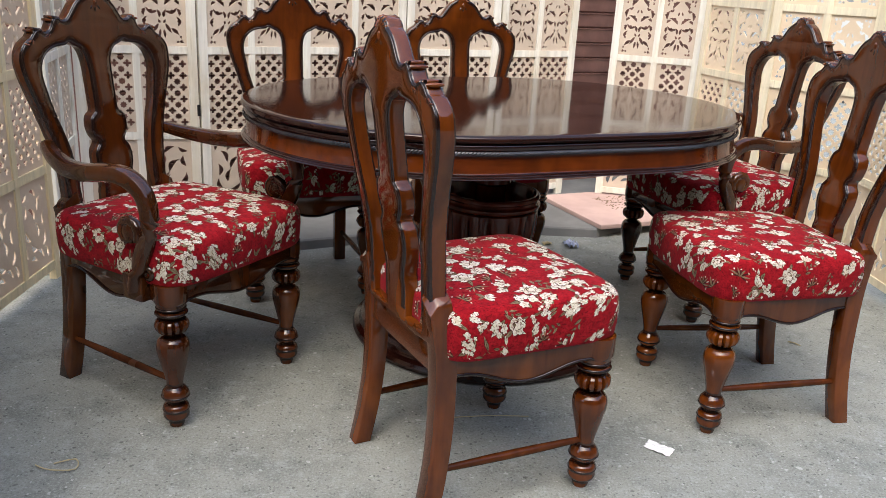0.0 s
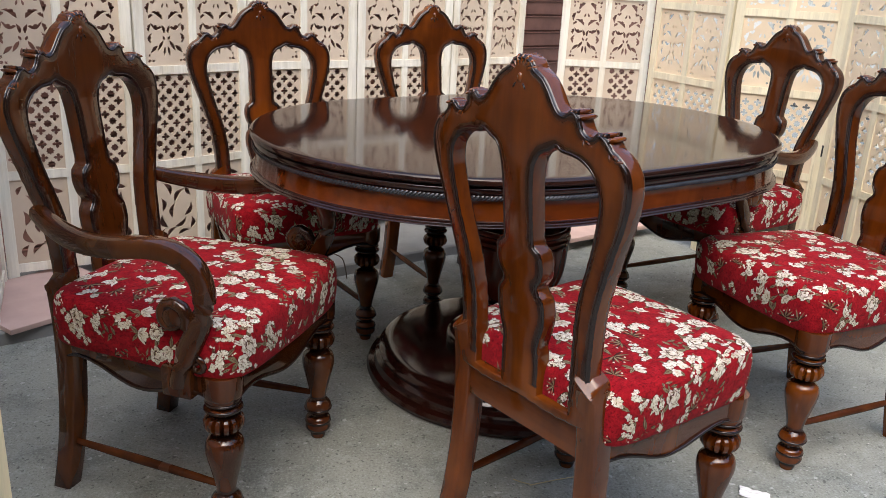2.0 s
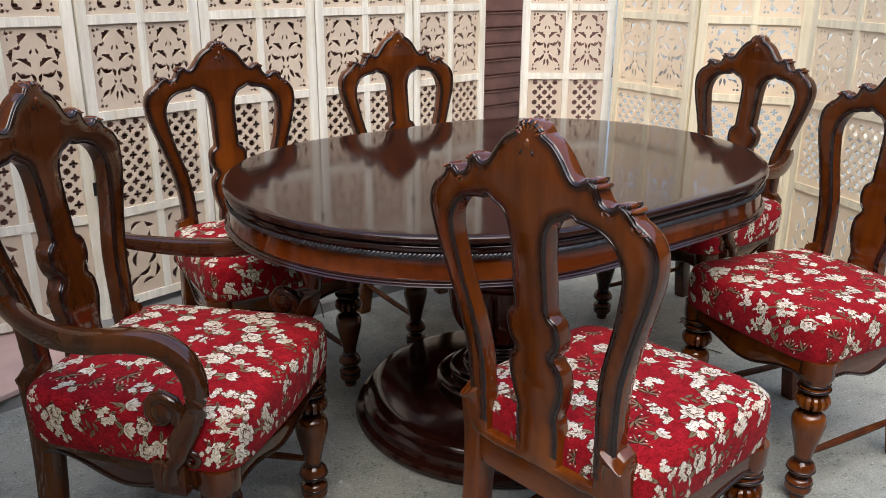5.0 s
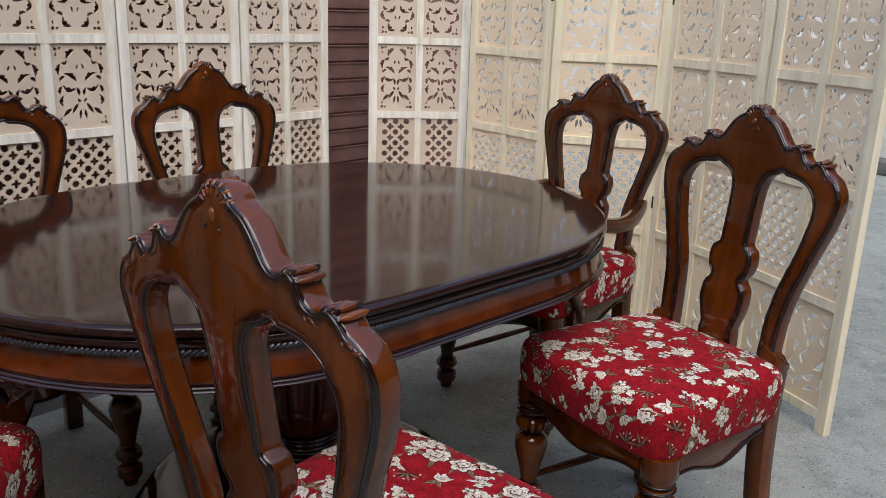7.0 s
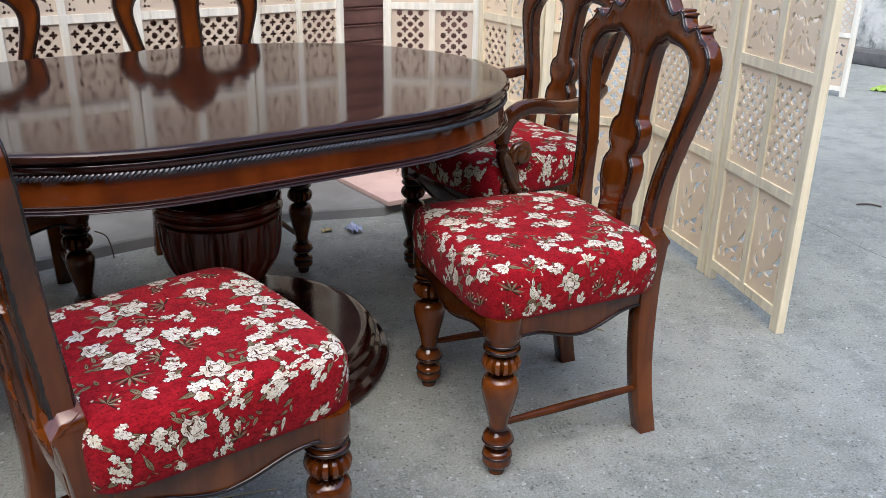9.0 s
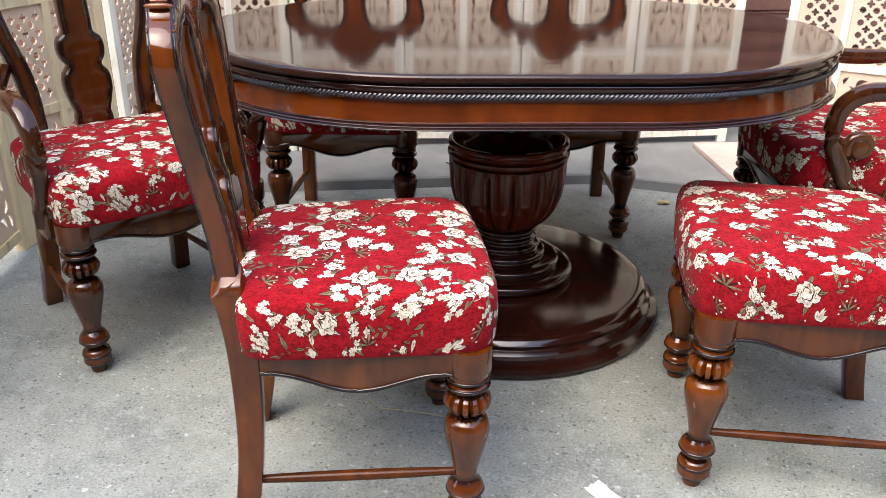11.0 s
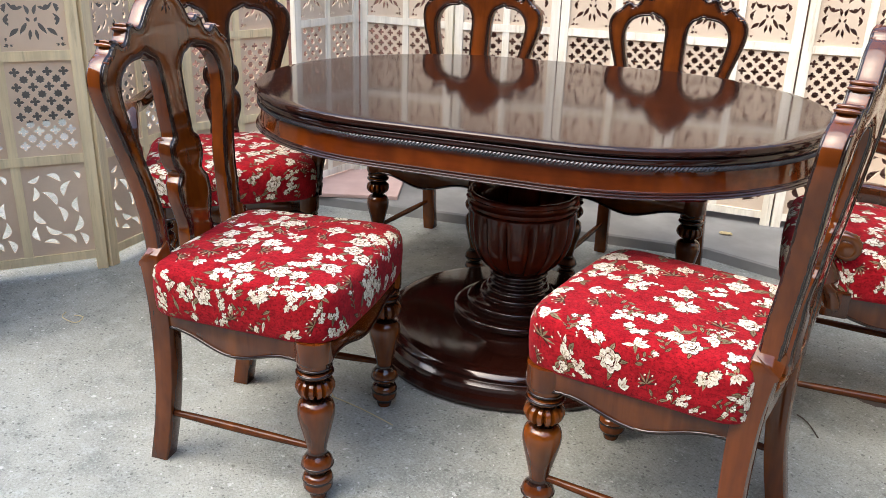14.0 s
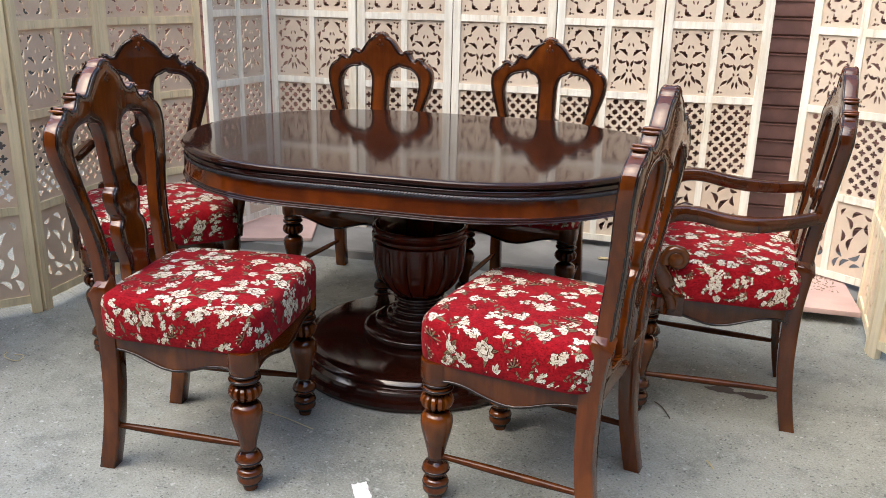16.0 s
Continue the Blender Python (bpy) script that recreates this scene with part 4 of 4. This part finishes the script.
def star_hole(x, y, r, points=8):
    out = []
    for k in range(points * 2):
        a = math.pi * k / points
        rr = r if k % 2 == 0 else r * 0.72
        out.append((x + rr * math.cos(a), y + rr * math.sin(a)))
    return out


def plus_hole(x, y, r):
    w = r * 0.27
    return [(x + a, y + b) for a, b in ((w, w), (r * 0.62, w * 1.4), (r, 0), (r * 0.62, -w * 1.4), (w, -w), (w * 1.4, -r * 0.62), (0, -r), (-w * 1.4, -r * 0.62), (-w, -w), (-r * 0.62, -w * 1.4), (-r, 0), (-r * 0.62, w * 1.4), (-w, w), (-w * 1.4, r * 0.62), (0, r), (w * 1.4, r * 0.62))]


def corner_marks(w, h):
    holes = []
    for sy in (1, -1):
        X, Y = w / 2 - 0.018, sy * (h / 2 - 0.018)
        holes += [leaf_hole(X, Y, 0.016, 0.014, 45 * sy), leaf_hole(X - 0.017, Y + 0.001, 0.011, 0.012, 120), leaf_hole(X - 0.002, Y - sy * 0.019, 0.014, 0.009, 90 * sy)]
    return holes


def crescent(x, y, length, width, angle, bow, teeth=2):
    """A curved leaf-shaped opening with a nicked back, its tip towards angle."""
    c, s = math.cos(radians(angle)), math.sin(radians(angle))
    n = 9
    line = []
    for k in range(n + 1):
        u = k / n
        line.append((u - 0.5, bow * 4 * u * (1 - u) - 0.5 * math.sin(math.pi * u ** 0.8) * width / length))
    for k in range(n, -1, -1):
        u = k / n
        nick = 1.0 - (0.62 if teeth and 0 < k < n and k % (n // teeth) == 0 else 0.0)
        line.append((u - 0.5, bow * 4 * u * (1 - u) + 0.5 * math.sin(math.pi * u ** 0.8) * width / length * nick))
    line = line[:n + 1] + line[n + 2:-1]
    return [(x + u * length * c - v * length * s, y + u * length * s + v * length * c) for u, v in line]


def floral_board(w, h, inverted=False):
    """The carved bouquet: bat-like leaves round an oval, a stem and a fan of petals."""
    raw = [(0.024, 0.104, 0.040, 0.015, -52, 0.22, 3), (0.043, 0.082, 0.022, 0.010, -15, -0.2, 2), (0.056, 0.056, 0.038, 0.013, -82, 0.2, 3), (0.008, 0.066, 0.018, 0.006, 108, 0.0, 0), (0.030, 0.030, 0.046, 0.013, 32, 0.2, 3), (0.052, 0.026, 0.022, 0.010, -40, 0.2, 2),
           (0.034, 0.000, 0.044, 0.013, 20, -0.2, 3), (0.056, -0.012, 0.028, 0.011, -80, 0.2, 2), (0.011, -0.016, 0.030, 0.009, 72, 0.1, 0), (0.009, -0.046, 0.016, 0.007, 60, 0.0, 0), (0.052, -0.046, 0.036, 0.012, 100, -0.2, 3), (0.022, -0.074, 0.040, 0.010, -58, 0.0, 0), (0.044, -0.086, 0.036, 0.011, -42, 0.05, 0), (0.008, -0.094, 0.032, 0.008, -82, 0.0, 0)]
    k = -1 if inverted else 1
    holes = [crescent(x * w / 0.160, k * y * h / 0.285, ln * 1.16, wd * 1.38, k * a, k * b, teeth) for x, y, ln, wd, a, b, teeth in raw]
    return both_sides(holes + corner_marks(w, h))


def bold_board(w, h):
    """The bottom panel: large curling leaves springing from its foot."""
    raw = [(-0.052, -0.118, 0.050, 0.024, 70, 0.25), (-0.016, -0.114, 0.055, 0.022, 40, 0.25), (0.030, -0.122, 0.050, 0.020, 12, 0.2), (0.060, -0.082, 0.050, 0.024, 85, -0.25), (0.018, -0.070, 0.060, 0.024, 35, -0.25),
           (-0.042, -0.058, 0.060, 0.026, 110, 0.25), (-0.004, -0.018, 0.060, 0.024, 75, 0.25), (0.048, -0.020, 0.060, 0.026, 60, -0.25), (-0.052, 0.012, 0.055, 0.024, 95, -0.25), (0.020, 0.042, 0.065, 0.026, 50, 0.25),
           (-0.030, 0.074, 0.060, 0.024, 120, -0.25), (0.058, 0.064, 0.050, 0.022, 100, 0.25), (0.004, 0.114, 0.050, 0.022, 30, 0.25), (0.052, 0.118, 0.042, 0.020, 150, 0.2), (-0.056, 0.122, 0.036, 0.018, 60, 0.2)]
    return [crescent(x * w / 0.165, y * h / 0.33, ln * 1.08, wd * 0.86, a, b * 0.8, 0) for x, y, ln, wd, a, b in raw]


def lattice_board(w, h):
    pitch = 0.05
    holes = []
    for j in range(-6, 7):
        for i in range(-5, 5):
            x, y = (i + (0.5 if j % 2 else 0.0)) * pitch, j * pitch / 2
            if abs(x) < w / 2 - 0.013 and abs(y) < h / 2 - 0.013:
                holes.append(plus_hole(x, y, 0.0175) if j % 2 else star_hole(x, y, 0.0155))
    return holes


BOARDS = {}
FRETS = {M_FRAME_WHITE.name: M_FRET, M_FRAME_BARE.name: M_FRET_PALE, M_FRAME_PINE.name: M_FRET_TAN}


def board_mesh(kind, w, h, material):
    key = (material.name, kind, round(w, 3), round(h, 3))
    if key not in BOARDS:
        holes = {"floral": floral_board, "lattice": lattice_board, "bold": bold_board}[kind.split("_")[0]](w, h, *([True] if kind.endswith("_down") else []))
        rim = [(-w / 2 - 0.004, -h / 2 - 0.004), (w / 2 + 0.004, -h / 2 - 0.004), (w / 2 + 0.004, h / 2 + 0.004), (-w / 2 - 0.004, h / 2 + 0.004)]
        bm = cut_board([rim, *holes], 0.008)
        bm.transform(pose(0, 0, 0, 90, 0, 0))
        me = bpy.data.meshes.new("fretwork")
        bm.to_mesh(me)
        bm.free()
        me.materials.append(material)
        BOARDS[key] = me
    return BOARDS[key]


def screen_leaf(screen, a, b, frame_material, hinged, foot):
    """One leaf of a folding screen from a to b, its feet at the height foot."""
    a, b = Vector((*a, 0)), Vector((*b, 0))
    d = b - a
    L = d.length - 0.004
    m = Matrix.Translation(a) @ pose(0, 0, 0, 0, 0, math.degrees(math.atan2(d.y, d.x)))
    leaf = new("leaf")
    leaf.parent, leaf.matrix_basis = screen, m
    bm = bmesh.new()
    t = 0.014
    rails = RAILS if frame_material is M_FRAME_WHITE else BARE_RAILS
    rails = (rails[0] + foot * 0.7, *rails[1:])
    box(bm, 0.002, STILE, -t, t, foot, rails[-1] + 0.03, 0.002)
    box(bm, L - STILE, L, -t, t, foot, rails[-1] + 0.03, 0.002)
    box(bm, L / 2 - MID / 2, L / 2 + MID / 2, -t + 0.003, t - 0.003, rails[0] + RAIL_H / 2, rails[-1] - RAIL_H / 2)
    for z in rails:
        box(bm, STILE, L - STILE, -t + 0.002, t - 0.002, z - RAIL_H / 2, z + RAIL_H / 2)
    part("leaf_frame", bm, frame_material, leaf, smooth=False)
    w = (L - 2 * STILE - MID) / 2
    for z0, z1, kind in zip(rails, rails[1:], ("bold", "lattice", "floral", "floral_down", "lattice")):
        for x in (STILE + w / 2, L - STILE - w / 2):
            ob = new("fretwork_panel", board_mesh(kind, round(w, 2), z1 - z0 - RAIL_H, FRETS[frame_material.name]))
            ob.parent = leaf
            ob.location = (x, 0, (z0 + z1) / 2)
    for z in (0.55, 1.35) if hinged else ():
        part("hinge", box(bmesh.new(), L - 0.008, L + 0.006, -t - 0.002, -t, z - 0.025, z + 0.025, 0.0005), M_IRON, leaf, smooth=False)


def folding_screen(points, material, label, foot=0.0):
    s = thing("folding_screen", label, "screen", "carved folding screens")
    for a, b in zip(points, points[1:]):
        screen_leaf(s, a, b, material, b != points[-1], foot)
    return s


LEFT_A = [(-1.56, 3.585), (-1.09, 3.75), (-0.69, 4.015), (-0.225, 4.227), (0.238, 4.41), (0.657, 4.64)]
folding_screen(LEFT_A, M_FRAME_WHITE, "white distressed folding screen with taupe pierced fretwork panels", PAVE)
folding_screen([(-1.57, 3.565), (-1.47, 3.12)], M_FRAME_WHITE, "white distressed folding screen leaf with pierced fretwork panels", PAVE)
folding_screen([(-1.465, 3.085), (-1.46, 2.57), (-1.255, 2.108), (-1.42, 1.61), (-0.920, 1.456)], M_FRAME_PINE, "raw yellow pine folding screen with tan fretwork panels")
folding_screen([(0.84, 4.60), (1.29, 4.49)], M_FRAME_WHITE, "white distressed folding screen leaf with pierced fretwork panels", PAVE)
folding_screen([(1.26, 4.40), (1.41, 3.93), (1.785, 3.665), (1.812, 3.145)], M_FRAME_BARE, "pale wood folding screen with pierced fretwork panels")
folding_screen([(1.812, 3.135), (1.805, 2.66)], M_FRAME_BARE, "pale bare wood folding screen leaf with pierced fretwork panels")

# ---- yard floor, boards and litter ----


def board_on_ground(name, label, category, centre, size, turn, material, thick=0.02, lift=0.004):
    ob = part(name, box(bmesh.new(), -size[0] / 2, size[0] / 2, -size[1] / 2, size[1] / 2, 0, thick, 0.003), material)
    ob.matrix_basis = pose(centre[0], centre[1], lift, 0, 0, turn)
    return tagged(ob, label, category)


bm = bmesh.new()
line = [Vector((x, y, 0)) for x, y in ((-3.1, 2.25), (-1.2, 3.23), (-0.28, 3.70), (0.2, 3.93), (0.75, 3.95), (1.2, 4.36), (1.3, 4.47), (1.9, 4.80))]
far = [p + Vector((-0.62, 1.25, 0)) for p in line]
lip, top = Vector((-0.004, 0.008, PAVE - 0.006)), Vector((-0.008, 0.016, PAVE))
rows = [[bm.verts.new(p + d) for p in line] for d in (Vector(), lip, top)] + [[bm.verts.new(p + Vector((0, 0, PAVE))) for p in far]]
for lo, hi in zip(rows, rows[1:]):
    for k in range(len(line) - 1):
        bm.faces.new((lo[k], lo[k + 1], hi[k + 1], hi[k]))
tagged(part("pavement", bm, M_SLAB, smooth=False), "low smooth grey cement step before the shutter", "pavement", kind="structure")
board_on_ground("floor_board", "dusty pink board lying flat by the screens", "board", (0.92, 4.33), (0.60, 0.58), 24.0, M_PINK, 0.022, PAVE + 0.001)
board_on_ground("floor_board", "dusty pink board under the corner of the screens", "board", (-1.39, 3.40), (0.46, 0.44), 42.0, M_PINK, 0.018, PAVE + 0.001)


def scrap(name, label, category, centre, size, turn, material, crumple, seed, cells=7, lift=0.001):
    """A small sheet of litter, a little crumpled."""
    rng = random.Random(seed)
    bm = bmesh.new()
    bmesh.ops.create_grid(bm, x_segments=cells, y_segments=cells, size=0.5)
    for v in bm.verts:
        v.co.x = (v.co.x + rng.uniform(-0.03, 0.03)) * size[0]
        v.co.y = (v.co.y + rng.uniform(-0.03, 0.03)) * size[1]
        v.co.z = 0.002 + crumple * rng.random()
    bmesh.ops.solidify(bm, geom=bm.faces[:], thickness=0.0006)
    ob = part(name, bm, material, smooth=False)
    ob.matrix_basis = pose(*centre, lift, 0, 0, turn)
    return tagged(ob, label, category)


M_TISSUE = plain("blue_white_wrapper", (0.55, 0.62, 0.82), 0.5, vary=0.3, scale=60)
M_LEAFY = plain("yellow_green_sheet", (0.35, 0.52, 0.10), 0.6, vary=0.25)
scrap("paper_scrap", "torn white paper scrap on the concrete", "litter", (0.597, 2.048), (0.072, 0.042), -35, M_PAPER, 0.004, 1)
scrap("wrapper", "crumpled pale blue wrapper on the floor", "litter", (0.600, 3.785), (0.05, 0.075), 20, M_TISSUE, 0.03, 2)
scrap("paper_scrap", "small buff paper scrap on the floor", "litter", (0.49, 3.80), (0.045, 0.03), 10, M_STRAW, 0.01, 3)
scrap("paper_scrap", "small buff paper scrap on the cement step", "litter", (0.165, 4.15), (0.05, 0.03), 40, M_STRAW, 0.008, 12, lift=PAVE + 0.001)
scrap("green_sheet", "crumpled yellow-green sheet on the far ground", "litter", (4.93, 6.2), (0.22, 0.12), 30, M_LEAFY, 0.025, 4)


def stick(name, label, points, radius, material):
    bm = bmesh.new()
    sweep(bm, smooth_profile(points, 3), radius * 2, radius * 2, Vector((0, 0.1, 1)), 6)
    return tagged(part(name, bm, material), label, "litter")


stick("straw", "thin dry straw on the concrete", [(0.04, 2.155, 0.003), (0.15, 2.17, 0.007), (0.26, 2.184, 0.003)], 0.0015, M_STRAW)
stick("straw", "short dry straw on the concrete", [(0.005, 2.185, 0.003), (0.02, 2.168, 0.005), (0.042, 2.158, 0.003)], 0.0014, M_STRAW)
stick("straw", "pale curled straw on the concrete", [(-0.96, 1.83, 0.003), (-0.91, 1.80, 0.012), (-0.86, 1.82, 0.004), (-0.87, 1.85, 0.012), (-0.92, 1.84, 0.003)], 0.0017, M_STRAW)
stick("twig", "curled dark twig on the concrete", [(0.964, 3.039, 0.003), (1.004, 3.009, 0.010), (1.051, 2.968, 0.003)], 0.002, M_TWIG)
stick("splinter", "pale wood splinter on the concrete", [(1.238, 2.806, 0.003), (1.254, 2.791, 0.005), (1.27, 2.776, 0.003)], 0.0022, M_STRAW)
stick("twig", "thin bent dark twig standing by the cement step", [(-0.30, 3.645, 0.002), (-0.305, 3.65, 0.04), (-0.32, 3.655, 0.088), (-0.357, 3.655, 0.108)], 0.0025, M_TWIG)

# dark brown two-lobed patch beneath the armchair
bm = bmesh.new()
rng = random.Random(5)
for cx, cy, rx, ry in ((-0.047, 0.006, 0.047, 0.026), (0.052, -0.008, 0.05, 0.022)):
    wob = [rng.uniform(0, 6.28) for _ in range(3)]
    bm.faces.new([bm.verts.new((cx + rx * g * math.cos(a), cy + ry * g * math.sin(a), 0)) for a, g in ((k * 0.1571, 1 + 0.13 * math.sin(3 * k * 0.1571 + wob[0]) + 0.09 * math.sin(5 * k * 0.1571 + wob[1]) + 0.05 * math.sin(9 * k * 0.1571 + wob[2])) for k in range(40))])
ob = part("floor_stain", bm, plain("dark_brown_patch", (0.05, 0.035, 0.032), 0.6), smooth=False)
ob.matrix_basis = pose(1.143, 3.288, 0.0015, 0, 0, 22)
tagged(ob, "dark brown two-lobed patch on the concrete", "stain", kind="stuff")

# loose grit and chips on the near concrete
bm = bmesh.new()
rng = random.Random(8)
for _ in range(900):
    x, y, r = rng.uniform(-2.2, 3.2), rng.uniform(0.9, 3.6), rng.uniform(0.0015, 0.0045)
    a = rng.uniform(0, 6.28)
    base = [bm.verts.new((x + r * rng.uniform(0.6, 1.4) * math.cos(a + k * 1.57), y + r * rng.uniform(0.6, 1.4) * math.sin(a + k * 1.57), 0.0002)) for k in range(4)]
    tip = bm.verts.new((x, y, r * 0.7))
    for k in range(4):
        bm.faces.new((base[k], base[(k + 1) % 4], tip))
tagged(part("gravel", bm, plain("pale_chips", (0.55, 0.55, 0.53), 0.85, vary=0.6, scale=40), smooth=False), "loose pale chips and grit on the concrete", "gravel", kind="stuff")

# brown crumbs on the pink board
bm = bmesh.new()
rng = random.Random(21)
for _ in range(220):
    u, v, r = rng.uniform(-0.16, 0.16), rng.uniform(-0.12, 0.12), rng.uniform(0.002, 0.007)
    base = [bm.verts.new((u + r * rng.uniform(0.6, 1.4) * math.cos(k * 1.57 + u * 90), v + r * rng.uniform(0.6, 1.4) * math.sin(k * 1.57 + u * 90), 0)) for k in range(4)]
    tip = bm.verts.new((u, v, r * 0.8))
    for k in range(4):
        bm.faces.new((base[k], base[(k + 1) % 4], tip))
ob = part("rubble", bm, plain("brown_crumbs", (0.30, 0.21, 0.15), 0.9, vary=0.5, scale=40), smooth=False)
ob.matrix_basis = pose(0.98, 4.42, PAVE + 0.0235, 0, 0, 24)
tagged(ob, "brown crumbs strewn on the pink board", "rubble", kind="stuff")

# joint and litter on the open concrete
bm = bmesh.new()
rng = random.Random(23)
line = smooth_profile([(2.50, 3.70), (2.54, 3.44), (2.57, 3.17), (2.66, 2.96), (2.80, 2.62)], 8)
sides = [[bm.verts.new((x + d * (0.001 + 0.002 * rng.random()) + 0.004 * math.sin(9 * y), y, 0.0012)) for x, y in line] for d in (-1, 1)]
for k in range(len(line) - 1):
    bm.faces.new((sides[0][k], sides[0][k + 1], sides[1][k + 1], sides[1][k]))
tagged(part("floor_crack", bm, plain("crack_dirt", (0.09, 0.09, 0.085), 0.95, vary=0.4, scale=30), smooth=False), "thin dark crack in the concrete", "crack", kind="stuff")
stick("twig", "short dark twig on the open concrete", [(3.99, 4.85, 0.004), (4.05, 4.80, 0.012), (4.12, 4.77, 0.004)], 0.004, M_TWIG)
stick("twig", "small forked dark twig on the concrete", [(2.88, 3.75, 0.003), (2.92, 3.72, 0.012), (2.97, 3.70, 0.004)], 0.004, M_TWIG)
scrap("paper_scrap", "pale torn paper strip on the far concrete", "litter", (4.39, 5.09), (0.14, 0.035), 20, M_PAPER, 0.01, 9)
scrap("paper_scrap", "small pale paper scrap on the far concrete", "litter", (4.86, 5.85), (0.10, 0.04), -10, M_PAPER, 0.01, 10)

# ---- far side of the yard ----


def wall_material():
    m, nt, p = nodes_of("stained_whitewash")
    v = coords(nt)
    big, mid = noise_of(nt, v, 1.6, 6, 0.7), noise_of(nt, coords(nt, (3, 3, 1.2)), 2.2, 6, 0.7)
    c = blend(nt, ramp(nt, big, 0.45, 0.62), (0.70, 0.68, 0.62), (0.30, 0.31, 0.28))
    c = blend(nt, ramp(nt, mid, 0.55, 0.7), c, (0.14, 0.15, 0.13))
    nt.links.new(c, p.inputs["Base Color"])
    p.inputs["Roughness"].default_value = 0.95
    bump_of(nt, p, mid, 0.4, 0.01)
    return m


wall = part("wall_yard", box(bmesh.new(), -3.2, 3.2, -0.12, 0.12, 0, 2.8, 0.01), wall_material())
wall.matrix_basis = pose(5.75, 7.9, 0, 0, 0, -68)
tagged(wall, "stained whitewashed masonry yard wall", "wall", kind="structure")
kerb = part("kerb", box(bmesh.new(), -3.2, 3.2, -0.42, -0.122, 0, 0.12, 0.02), plain("grey_kerb_cement", (0.13, 0.13, 0.125), 0.9, vary=0.4))
kerb.matrix_basis = wall.matrix_basis.copy()
tagged(kerb, "low rough grey cement kerb along the wall", "kerb", kind="structure")
folding_screen([(4.10, 6.35), (4.44, 5.98)], M_FRAME_WHITE, "white folding screen leaf standing farther off in the yard")
